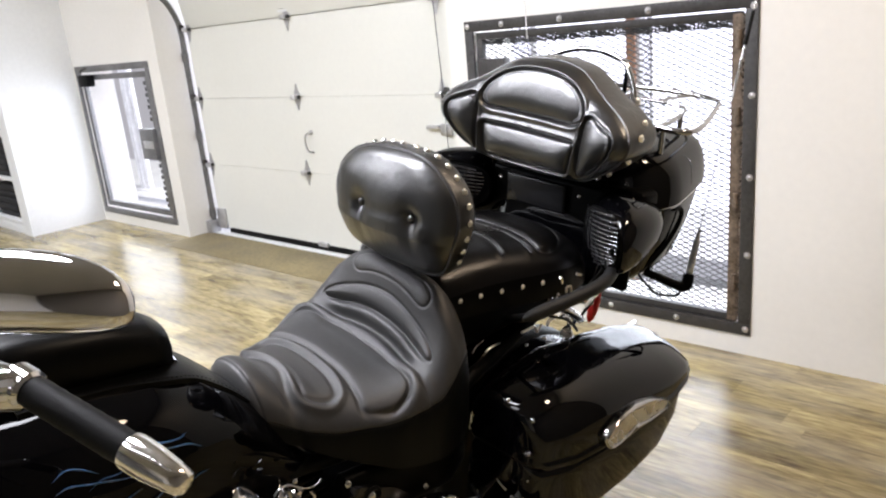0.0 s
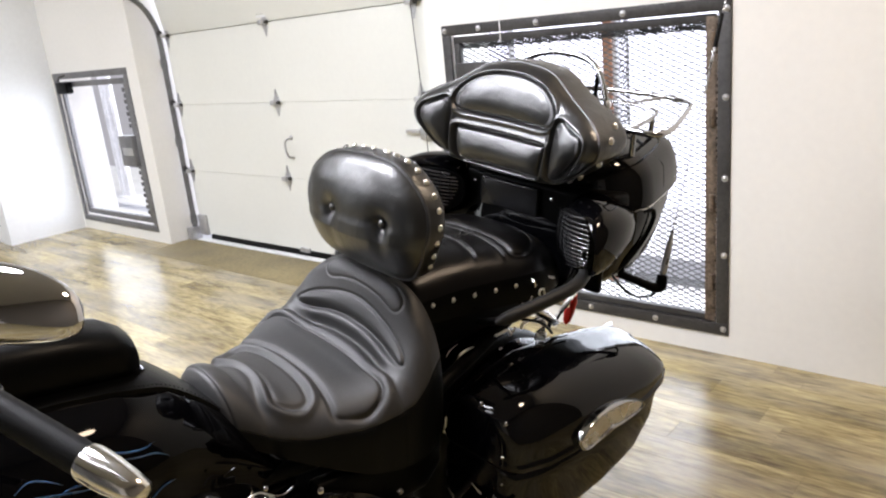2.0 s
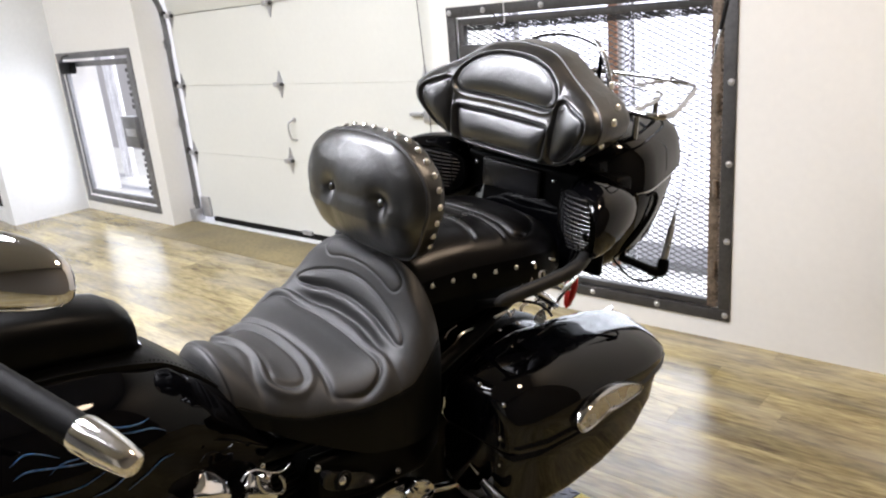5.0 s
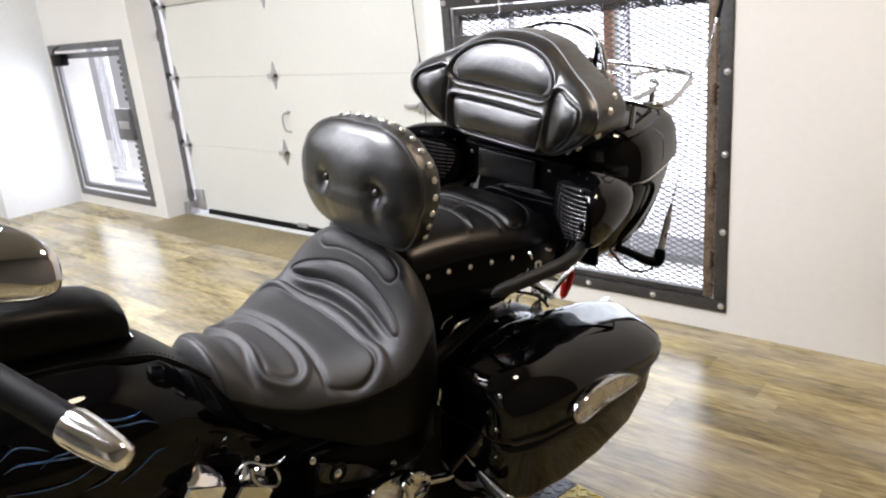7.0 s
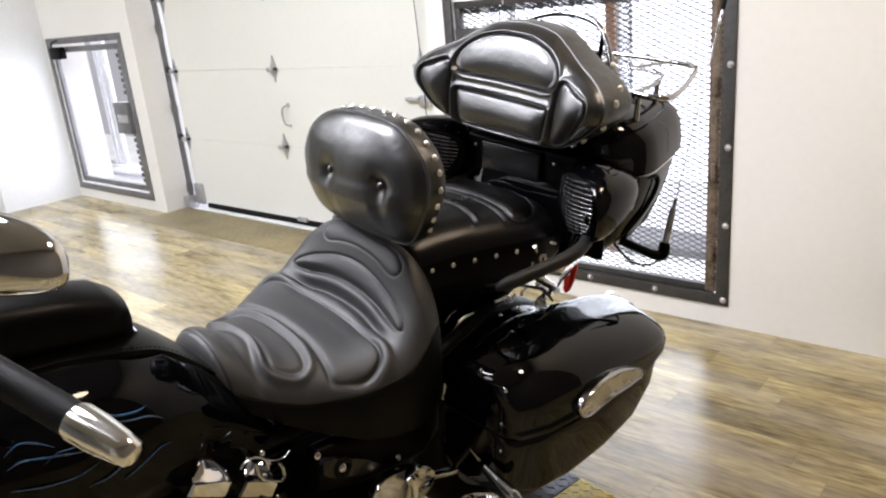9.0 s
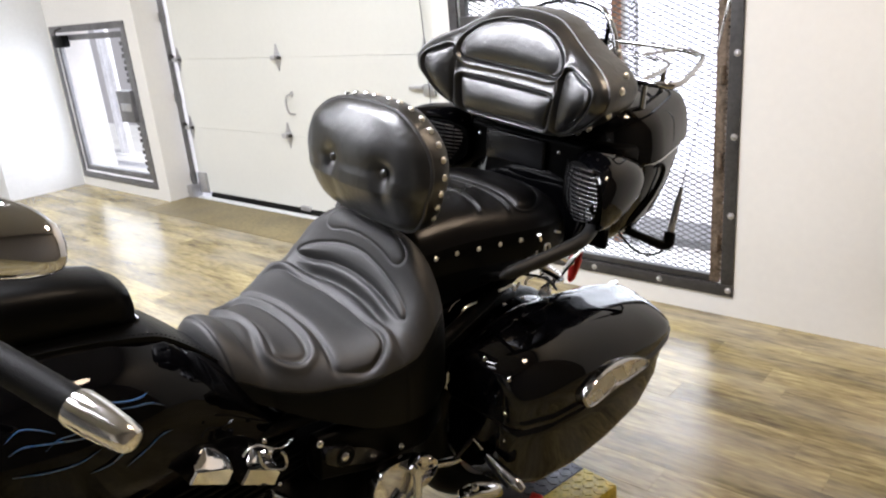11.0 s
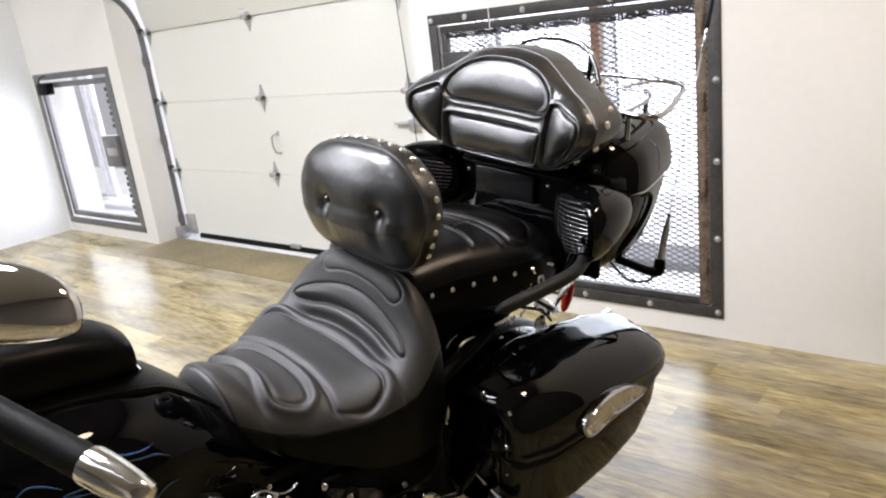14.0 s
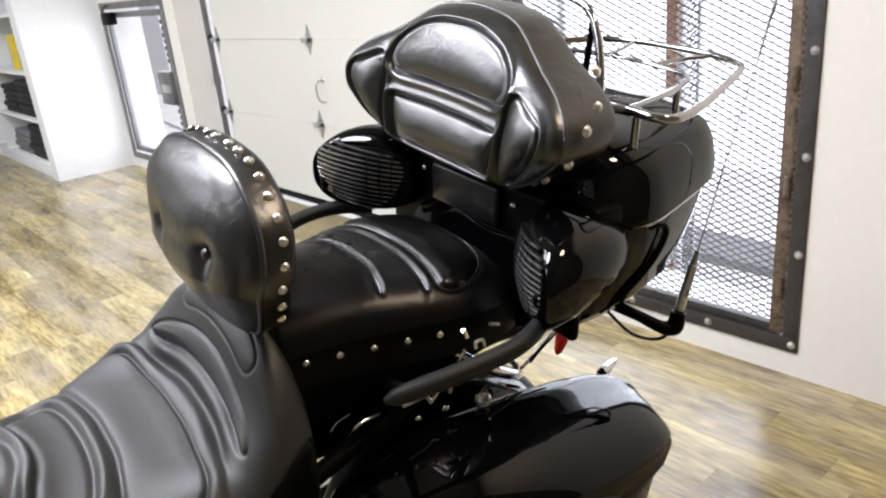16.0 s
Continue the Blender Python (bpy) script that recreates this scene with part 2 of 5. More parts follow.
# ---- mesh helpers ----
def mesh_object(name, bm, mat, parent=None, smooth=True, sharp=40):
    me = bpy.data.meshes.new(name)
    bmesh.ops.recalc_face_normals(bm, faces=bm.faces)
    for f in bm.faces:
        f.smooth = smooth
    if smooth:
        lim = radians(sharp)
        for e in bm.edges:
            if len(e.link_faces) == 2 and e.calc_face_angle(0) > lim:
                e.smooth = False
    bm.to_mesh(me)
    bm.free()
    me.materials.append(mat)
    ob = new(name, me)
    if parent:
        ob.parent = parent
    return ob


def part(name, bm, mat, parent, label="", sharp=40):
    ob = mesh_object(name, bm, mat, parent, True, sharp)
    if label:
        tagged(ob, label)
    return ob


def thing(name, m, label, category, group="", kind=""):
    ob = new(name)
    ob.matrix_world = m
    ob.empty_display_size = 0.1
    return tagged(ob, label, category, group, kind)


def box(bm, x0, x1, y0, y1, z0, z1, bevel=0.0, seg=2, m=None):
    r = bmesh.ops.create_cube(bm, size=1)
    vs = r["verts"]
    bmesh.ops.scale(bm, vec=(x1 - x0, y1 - y0, z1 - z0), verts=vs)
    bmesh.ops.translate(bm, vec=((x0 + x1) / 2, (y0 + y1) / 2, (z0 + z1) / 2), verts=vs)
    if bevel:
        es = list({e for v in vs for e in v.link_edges})
        out = bmesh.ops.bevel(bm, geom=es, offset=bevel, segments=seg, affect="EDGES", profile=0.5)
        vs = list({v for f in out["faces"] for v in f.verts} | {v for v in vs if v.is_valid})
    if m is not None:
        bmesh.ops.transform(bm, matrix=m, verts=vs)
    return bm


def boxed(*a, **k):
    return box(bmesh.new(), *a, **k)


def skin(bm, rings, closed=True, cap=True):
    """Joins rings of points of one length by quads."""
    rows = [[bm.verts.new(p) for p in ring] for ring in rings]
    n = len(rows[0])
    for a, b in zip(rows, rows[1:]):
        for i in range(n if closed else n - 1):
            j = (i + 1) % n
            bm.faces.new((a[i], a[j], b[j], b[i]))
    if cap and closed:
        bm.faces.new(rows[0][::-1])
        bm.faces.new(rows[-1])
    return bm


def smooth_line(points, per=8, closed=False):
    """A Catmull-Rom line through the points."""
    p = [Vector(q) for q in points]
    n, out = len(p), []
    for i in range(n if closed else n - 1):
        a, b = p[(i - 1) % n] if closed or i else p[0] * 2 - p[1], p[i]
        c = p[(i + 1) % n]
        d = p[(i + 2) % n] if closed or i + 2 < n else p[-1] * 2 - p[-2]
        for k in range(per):
            t = k / per
            out.append(0.5 * ((2 * b) + (c - a) * t + (2 * a - 5 * b + 4 * c - d) * t * t + (3 * b - a - 3 * c + d) * t ** 3))
    if not closed:
        out.append(p[-1])
    return out


def tube(bm, points, radius, n=10, closed=False, per=8, flat=1.0, raw=False):
    """A tube along a smooth line; radius may be a list along the points."""
    line = [Vector(q) for q in points] if raw else smooth_line(points, per, closed)
    m = len(line)
    rad = radius if isinstance(radius, (int, float)) else None
    side, rings = None, []
    for i, c in enumerate(line):
        a, b = line[(i - 1) % m] if closed or i else line[0], line[(i + 1) % m] if closed or i + 1 < m else line[-1]
        d = (b - a).normalized()
        if side is None:
            side = d.orthogonal().normalized()
        side = (side - d * side.dot(d)).normalized()
        up = d.cross(side)
        r = rad if rad is not None else float(np.interp(i / (m - 1), np.linspace(0, 1, len(radius)), radius))
        rings.append([c + (side * math.cos(2 * math.pi * k / n) + up * math.sin(2 * math.pi * k / n) * flat) * r for k in range(n)])
    if closed:
        rings.append(rings[0])
    skin(bm, rings, True, not closed)
    if closed:
        bmesh.ops.remove_doubles(bm, verts=bm.verts, dist=1e-6)
    return bm


def turned(bm, profile, base, axis, n=20):
    """A body turned round an axis; profile: pairs of distance along the axis and radius."""
    q = Vector(axis).normalized().to_track_quat("Z", "Y")
    rings = [[Vector(base) + q @ Vector((r * math.cos(2 * math.pi * k / n), r * math.sin(2 * math.pi * k / n), h)) for k in range(n)] for h, r in profile]
    return skin(bm, rings)


def oval(cx, cy, hx, hy, power, n=40):
    """Points of a rounded rectangle (superellipse) in the plane."""
    out = []
    for k in range(n):
        a = 2 * math.pi * k / n
        c, s = math.cos(a), math.sin(a)
        out.append((cx + hx * math.copysign(abs(c) ** (2 / power), c), cy + hy * math.copysign(abs(s) ** (2 / power), s)))
    return out


def loft_up(bm, rows, power=4.0, n=40):
    """Stacked rounded rectangles: rows of z, cx, cy, hx, hy."""
    return skin(bm, [[(x, y, z) for x, y in oval(cx, cy, hx, hy, power, n)] for z, cx, cy, hx, hy in rows])


def loft_back(bm, rows, power=4.0, n=40):
    """Rounded rectangles one behind the other: rows of y, cx, cz, hx, hz."""
    return skin(bm, [[(x, y, z) for x, z in oval(cx, cz, hx, hz, power, n)] for y, cx, cz, hx, hz in rows])


def dome(bm, centre, normal, r, height=0.5, n=10, rings=3):
    q = Vector(normal).normalized().to_track_quat("Z", "Y")
    rows = []
    for i in range(rings + 1):
        a = math.pi / 2 * i / rings
        rr, h = max(r * math.cos(a), 1e-5), r * height * math.sin(a)
        rows.append([Vector(centre) + q @ Vector((rr * math.cos(2 * math.pi * k / n), rr * math.sin(2 * math.pi * k / n), h)) for k in range(n)])
    return skin(bm, rows)


def curve_of(xs, ys):
    """A smooth function through a few pairs."""
    xs, ys = np.array(xs, float), np.array(ys, float)
    slope = np.gradient(ys, xs)

    def f(x):
        x = np.clip(x, xs[0], xs[-1])
        i = np.clip(np.searchsorted(xs, x) - 1, 0, len(xs) - 2)
        h = xs[i + 1] - xs[i]
        t = (x - xs[i]) / h
        return ((2 * t ** 3 - 3 * t ** 2 + 1) * ys[i] + (t ** 3 - 2 * t ** 2 + t) * h * slope[i]
                + (-2 * t ** 3 + 3 * t ** 2) * ys[i + 1] + (t ** 3 - t ** 2) * h * slope[i + 1])
    return f


def sheet(bm, grid, wrap=False):
    """A grid of points (rows, columns, 3) as quads."""
    rows = [[bm.verts.new(p) for p in row] for row in grid.tolist()]
    for a, b in zip(rows, rows[1:]):
        for i in range(len(a) if wrap else len(a) - 1):
            j = (i + 1) % len(a)
            bm.faces.new((a[i], a[j], b[j], b[i]))
    return rows


def polygon_distance(x, y, pts, r):
    """How far inside a convex polygon (anticlockwise), rounded by r, a point lies."""
    pts = [Vector(p) for p in pts]
    n = len(pts)
    d = np.full(np.shape(x), 1e9)
    inv = np.zeros(np.shape(x))
    for i in range(n):
        a, b = pts[i], pts[(i + 1) % n]
        e = (b - a).normalized()
        side = -(x - a.x) * e.y + (y - a.y) * e.x - r
        inv = inv + np.maximum(-side, 0) ** 2
        d = np.minimum(d, side)
    return np.where(d > 0, d + r, r - np.sqrt(inv))


def soft_depth(x, y, pts, sharp=70.0):
    """As polygon_distance, but with no ridges where the sides' reaches meet."""
    pts = [Vector(p) for p in pts]
    total = 0.0
    for i in range(len(pts)):
        a, b = pts[i], pts[(i + 1) % len(pts)]
        e = (b - a).normalized()
        total = total + np.exp(-sharp * np.clip(-(x - a.x) * e.y + (y - a.y) * e.x, -0.1, 1))
    return -np.log(total) / sharp


def outline_distance(x, y, half, per=5):
    """How far inside (positive) a smooth outline, mirrored about x = 0, a point lies; half: its points from the axis round to the axis."""
    ring = [Vector((px, py, 0)) for px, py in half] + [Vector((-px, py, 0)) for px, py in half[-2:0:-1]]
    ring = smooth_line(ring, per, True)
    best, inside = np.full(np.shape(x), 1e9), np.zeros(np.shape(x), bool)
    for a, b in zip(ring, ring[1:] + ring[:1]):
        ex, ey = b.x - a.x, b.y - a.y
        t = np.clip(((x - a.x) * ex + (y - a.y) * ey) / max(ex * ex + ey * ey, 1e-12), 0, 1)
        best = np.minimum(best, np.hypot(x - a.x - t * ex, y - a.y - t * ey))
        crosses = (a.y > y) != (b.y > y)
        inside ^= crosses & (x < a.x + (y - a.y) * ex / (ey if abs(ey) > 1e-12 else 1e-12))
    return np.where(inside, best, -best)


def bump_at(d, width):
    return np.exp(-(d / width) ** 2)


def swell(d, reach):
    t = np.clip(d / reach, 0, 1)
    return 1 - (1 - t) ** 2


def welt(d, groove=0.0075, width=0.0065, rim=0.0055, rim_at=0.015, rim_width=0.010, pillow=0.004, reach=0.03, soft=None, domed=False):
    """Relief of a stitched panel: a groove round it, a raised rim outside, a soft filling inside."""
    t = np.clip((d if soft is None else soft) / reach, 0, 1)
    return -groove * np.exp(-(d / width) ** 2) + rim * np.exp(-((d + rim_at) / rim_width) ** 2) + pillow * (1 - (1 - t) ** 2 if domed else t * t * (3 - 2 * t))


# ---- structure ----
def wall_piece(name, x0, x1, y0, y1, z0, z1, mat, parent=None):
    return mesh_object(name, boxed(x0, x1, y0, y1, z0, z1), mat, parent, smooth=False)


def joined_boxes(name, boxes, mat, parent=None):
    bm = bmesh.new()
    for b in boxes:
        box(bm, *b)
    return mesh_object(name, bm, mat, parent, smooth=False)


T = 0.30
DOOR_L, DOOR_R, DOOR_TOP = -4.40, -1.50, 2.45
WIN_L, WIN_R, WIN_B, WIN_T = -1.386, 0.018, 0.090, 1.442
GATE_L, GATE_R, GATE_B, GATE_T = -5.855, -4.557, 0.084, 1.388
LIP = 0.045
north = joined_boxes("wall_north", [
    (-6.05, GATE_L + LIP, 0, T, 0, CEILING), (GATE_L + LIP, GATE_R - LIP, 0, T, 0, GATE_B + LIP), (GATE_L + LIP, GATE_R - LIP, 0, T, GATE_T - LIP, CEILING),
    (GATE_R - LIP, DOOR_L, 0, T, 0, CEILING), (DOOR_L, DOOR_R, 0, T, DOOR_TOP, CEILING),
    (DOOR_R, WIN_L + LIP, 0, T, 0, CEILING), (WIN_L + LIP, WIN_R - LIP, 0, T, 0, WIN_B + LIP), (WIN_L + LIP, WIN_R - LIP, 0, T, WIN_T - LIP, CEILING),
    (WIN_R - LIP, 2.35, 0, T, 0, CEILING)], WALL)
tagged(north, "warm white painted plaster wall with openings", "wall", kind="structure")
west = wall_piece("wall_west", -6.05, -5.90, -0.65, 0, 0, CEILING, WHITE_WALL)
tagged(west, "bright white painted end of a partition", "wall", kind="structure")
# added out of view, close and dark, to blacken reflections in tank and bag
tagged(wall_piece("wall_east", 2.2, 2.35, -7.5, 0, 0, CEILING, DARK_WALL), "unseen dark brown wall added to darken reflections", "wall", kind="structure")
south = joined_boxes("wall_south", [(-10.5, SHOP[0], -7.65, -7.5, 0, CEILING), (SHOP[1], 0.4, -7.65, -7.5, 0, CEILING), (SHOP[0], SHOP[1], -7.65, -7.5, 0, SHOP[2]), (SHOP[0], SHOP[1], -7.65, -7.5, SHOP[3], CEILING)], GREY_WALL)
# unseen strip left white to put a pale band into the chrome mirror
tagged(wall_piece("wall_south_east", 0.4, 2.35, -7.65, -7.5, 0, CEILING, WALL), "plain warm white wall, out of view", "wall", kind="structure")
tagged(south, "plain grey wall with a wide shop window", "wall", kind="structure")
shop = thing("window_3", pose(0, 0, 0), "wide shop window with grey metal mullions", "window", kind="structure")
for k in range(5):
    x = SHOP[0] + (SHOP[1] - SHOP[0]) * k / 4
    part("mullion", boxed(x - 0.03, x + 0.03, -7.66, -7.56, SHOP[2], SHOP[3], bevel=0.004), STEEL, shop)
    if k < 4:
        pane = part("pane", boxed(x + 0.032, x + (SHOP[1] - SHOP[0]) / 4 - 0.032, -7.612, -7.606, SHOP[2] + 0.004, SHOP[3] - 0.004), GLASS, shop)
        pane.visible_shadow = False
tagged(wall_piece("wall_far_west", -10.65, -10.5, -7.65, T, 0, CEILING, WALL), "plain warm white wall, out of view", "wall", kind="structure")
tagged(wall_piece("wall_alcove", -10.5, -6.05, -0.12, T, 0, CEILING, WHITE_WALL), "plain white wall behind the shelves", "wall", kind="structure")
tagged(wall_piece("ceiling", -10.65, 2.35, -7.65, T, CEILING, CEILING + 0.12, CEIL), "plain painted ceiling", "ceiling", kind="structure")
floor = wall_piece("floor", -10.65, 2.35, -7.65, T, -0.05, -0.005, CONCRETE)
tagged(floor, "floor of wood-look vinyl planks in tan and grey brown", "floor", kind="structure")
ground = wall_piece("ground", -70, 60, T, 90, -0.30, -0.03, CONCRETE)
tagged(ground, "sunlit pale concrete yard outside the openings", "ground", kind="structure")
tagged(wall_piece("kerb", -3.5, 3.0, 0.80, 1.10, -0.03, 0.015, DARK_CONCRETE), "low dark concrete kerb outside the mesh window", "kerb", kind="structure")
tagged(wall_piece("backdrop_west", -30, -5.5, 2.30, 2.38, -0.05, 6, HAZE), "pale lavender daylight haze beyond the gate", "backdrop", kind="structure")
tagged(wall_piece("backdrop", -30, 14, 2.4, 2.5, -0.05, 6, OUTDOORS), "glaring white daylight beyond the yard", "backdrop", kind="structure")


def post(name, x0, x1, y0, y1, mat, label):
    ob = thing(name, pose((x0 + x1) / 2, (y0 + y1) / 2, -0.03), label, "post")
    hx, hy = (x1 - x0) / 2, (y1 - y0) / 2
    part("shaft", boxed(-hx, hx, -hy, hy, 0, 2.6, bevel=0.006), mat, ob)
    part("base_plate", boxed(-hx - 0.05, hx + 0.05, -hy - 0.05, hy + 0.05, 0, 0.012, bevel=0.003), mat, ob)
    return ob


post("brown_post", -0.715, -0.668, 0.348, 0.366, BROWN_POST, "red-brown painted post standing outside the mesh window")
post("slim_post", -1.285, -1.258, 0.395, 0.422, GREY_POST, "slim grey post standing outside the mesh window")
old = thing("grey_post", pose(-7.12, 1.05, -0.03), "weathered pale post of upright strips outside the steel gate", "post")
for x, w in ((-0.115, 0.014), (-0.060, 0.018), (0.010, 0.012), (0.055, 0.020), (0.115, 0.012)):
    part("strip", boxed(x - w / 2, x + w / 2, -0.02, 0.02, 0, 2.6, bevel=0.004), PALE_POST, old)
part("base_plate", boxed(-0.17, 0.17, -0.07, 0.07, 0, 0.012, bevel=0.003), PALE_POST, old)


def diamond_mesh(bm, x0, x1, z0, z1, y, long=0.050, short=0.0235, strand=0.0025, deep=0.0026):
    """Expanded metal: zigzag strands that meet at the knuckles."""
    rows = int(round((z1 - z0) / (short / 2)))
    cols = int(round((x1 - x0) / (long / 2)))
    sx, sz = (x1 - x0) / cols, (z1 - z0) / rows
    for r in range(rows + 1):
        for c in range(cols):
            up = (c + r) % 2
            za, zb = z0 + (r - (0.5 if up else -0.5)) * sz, z0 + (r - (-0.5 if up else 0.5)) * sz
            za, zb = min(max(za, z0), z1), min(max(zb, z0), z1)
            xa, xb = x0 + c * sx, x0 + (c + 1) * sx
            v = [bm.verts.new((x, y + d, z + s)) for x, z in ((xa, za), (xb, zb)) for d, s in ((-deep, -strand), (deep, -strand * 0.4), (deep, strand), (-deep, strand * 0.4))]
            for i in range(4):
                j = (i + 1) % 4
                bm.faces.new((v[i], v[j], v[4 + j], v[4 + i]))
    return bm


def bolt_mesh(r=0.011):
    bm = bmesh.new()
    turned(bm, [(0, r * 1.25), (0.002, r * 1.25), (0.0022, r), (0.006, r * 0.9), (0.009, r * 0.5), (0.0095, 0.001)], (0, 0, 0), (0, -1, 0), 12)
    return bm


def steel_frame(parent, x0, x1, z0, z1, width, y0, y1, mat, name):
    part(name, boxed(x0, x1, y0, y1, z1 - width, z1, bevel=0.0025), mat, parent)
    part(name, boxed(x0, x1, y0, y1, z0, z0 + width, bevel=0.0025), mat, parent)
    part(name, boxed(x0, x0 + width, y0 + 0.0005, y1 - 0.0005, z0 + width, z1 - width, bevel=0.0025), mat, parent)
    part(name, boxed(x1 - width, x1, y0 + 0.0005, y1 - 0.0005, z0 + width, z1 - width, bevel=0.0025), mat, parent)


def shared(name, me, m, parent, label=""):
    ob = new(name, me)
    ob.parent = parent
    ob.matrix_basis = m
    if label:
        tagged(ob, label)
    return ob


# window with an expanded metal gate
win = thing("window_1", pose(0, 0, 0), "dark steel framed window with an expanded metal security gate, bolted to the wall", "window", kind="structure")
steel_frame(win, WIN_L, WIN_R, WIN_B, WIN_T, 0.050, -0.010, 0.004, STEEL, "window_frame")
steel_frame(win, WIN_L + 0.058, WIN_R - 0.068, WIN_B + 0.048, WIN_T - 0.056, 0.032, 0.006, 0.038, STEEL, "gate_frame")
part("hinge_stile", boxed(WIN_R - 0.102, WIN_R - 0.060, 0.004, 0.036, WIN_B + 0.052, WIN_T - 0.066, bevel=0.002), RUSTY, win, "rust-brown hinge stile")
part("expanded_mesh", diamond_mesh(bmesh.new(), WIN_L + 0.05, WIN_R - 0.046, WIN_B + 0.07, WIN_T - 0.076, 0.040), MESH_STEEL, win, "dark expanded metal mesh")
part("mesh_fold", diamond_mesh(bmesh.new(), WIN_L + 0.062, WIN_R - 0.10, WIN_T - 0.116, WIN_T - 0.080, 0.052, long=0.036, short=0.012), MESH_STEEL, win, "folded top edge of the mesh")
part("mesh_fold", diamond_mesh(bmesh.new(), WIN_L + 0.066, WIN_R - 0.104, WIN_T - 0.110, WIN_T - 0.082, 0.062, long=0.030, short=0.014), MESH_STEEL, win)
part("latch_box", boxed(WIN_L + 0.075, WIN_L + 0.235, -0.022, 0.034, 1.155, 1.262, bevel=0.004), STEEL, win, "welded steel latch box")
bolt = bolt_mesh()
bolt_me = mesh_object("bolt", bolt, ZINC, win).data
bpy.data.objects.remove(bpy.data.objects["bolt"])
for bx, bz in [(0.0, 1.40), (0.0, 1.074), (0.0, 0.758), (0.0, 0.440), (0.0, 0.118), (-0.42, 1.417), (-0.84, 1.417), (-1.16, 1.417), (-1.366, 1.417),
               (-0.30, 0.116), (-0.62, 0.116), (-0.95, 0.116), (-1.366, 1.05), (-1.366, 0.70), (-1.366, 0.35), (-1.366, 0.118)]:
    shared("bolt", bolt_me, pose(bx, -0.0095, bz), win)
for i in range(48):
    part("mesh_tab", boxed(WIN_R - 0.068, WIN_R - 0.050, 0.004, 0.010, 0.165 + i * 0.0252, 0.178 + i * 0.0252), RUSTY, win)
for hz in (0.28, 0.62, 0.96, 1.25):
    part("hinge", turned(bmesh.new(), [(0, 0.009), (0.002, 0.011), (0.068, 0.011), (0.07, 0.009)], (WIN_R - 0.074, 0.0, hz), (0, 0, 1), 12), RUSTY, win)

# mesh return outside, beside the brown post
side = thing("mesh_panel", pose(-0.662, 0.35, -0.02, 0, 0, 90), "dark expanded metal side panel outside the window", "mesh panel")
part("expanded_mesh", diamond_mesh(bmesh.new(), 0.05, 0.15, 0.0, 1.9, 0.0), MESH_STEEL, side)
part("panel_frame", boxed(0.02, 0.05, -0.012, 0.012, 0, 1.92, bevel=0.002), GREY_POST, side)
part("panel_frame", boxed(0.15, 0.162, -0.006, 0.006, 0, 1.92, bevel=0.002), GREY_POST, side)

outer = thing("mesh_panel", pose(-1.75, 0.41, -0.02), "dark expanded metal panel outside the window beside the slim post", "mesh panel")
part("expanded_mesh", diamond_mesh(bmesh.new(), 0.0, 0.46, 0.9, 1.9, 0.0), MESH_STEEL, outer)
part("panel_frame", boxed(0.0, 0.46, -0.010, 0.010, 1.90, 1.92, bevel=0.002), GREY_POST, outer)
part("panel_frame", boxed(-0.02, 0.0, -0.010, 0.010, 0, 1.92, bevel=0.002), GREY_POST, outer)

# steel gate in the far bay
gate = thing("window_2", pose(0, 0, 0), "grey steel framed gate with a lock box, glaring daylight behind", "gate", kind="structure")
steel_frame(gate, GATE_L, GATE_R, GATE_B, GATE_T, 0.052, -0.010, 0.004, GATE_STEEL, "window_frame")
steel_frame(gate, GATE_L + 0.068, GATE_R - 0.068, GATE_B + 0.068, GATE_T - 0.075, 0.045, 0.006, 0.038, GATE_STEEL, "gate_frame")
part("lock_box", boxed(-4.86, -4.645, -0.03, 0.04, 0.62, 0.865, bevel=0.004), GATE_STEEL, gate, "grey steel lock box with a keypad")
part("keypad", boxed(-4.81, -4.66, -0.036, -0.028, 0.71, 0.77, bevel=0.002), ZINC, gate, "bright worn lock plate")
closer = part("closer", boxed(-5.70, -5.50, -0.07, -0.006, 1.215, 1.315, bevel=0.015), PLASTIC, gate, "dark door closer")
part("closer_arm", tube(bmesh.new(), [(-5.66, -0.05, 1.31), (-5.62, -0.06, 1.35), (-5.57, -0.03, 1.37)], 0.008, 8), STEEL, gate)
bm = bmesh.new()
for i in range(22):
    z = 0.22 + i * 0.047
    if not 0.60 < z < 0.88:
        box(bm, -4.70 - 0.012 * (i % 2), -4.669, 0.010, 0.020, z, z + 0.03)
part("cut_mesh_edge", bm, MESH_STEEL, gate, "jagged edge of cut mesh")

# sectional garage door
door = thing("door_1", pose(0, 0, 0), "closed cream sectional overhead garage door with zinc hinges", "garage door", kind="structure")
JOINTS = [0.045, 0.556, 1.071, 1.586]
for za, zb in zip(JOINTS, JOINTS[1:]):
    bm = boxed(-4.32, -1.53, 0.236, 0.286, za + 0.0005, zb - 0.0005, bevel=0.0014, seg=1)
    part("panel", bm, DOOR_PAINT, door)
part("panel", boxed(-4.32, -1.53, 0, 0.05, 0.003, 0.52, bevel=0.005, m=pose(0, 0.236, 1.588, 9)), DOOR_PAINT, door)
part("joint_backing", boxed(-4.32, -1.53, 0.262, 0.284, 1.56, 1.64), DOOR_PAINT, door)
part("bottom_seal", boxed(-4.18, -1.56, 0.226, 0.262, 0.0, 0.043, bevel=0.008), RUBBER, door, "black rubber bottom seal")
part("threshold", boxed(-4.30, -1.53, 0.175, 0.224, -0.004, 0.010, bevel=0.003), WHITE_WALL, door, "white threshold strip")


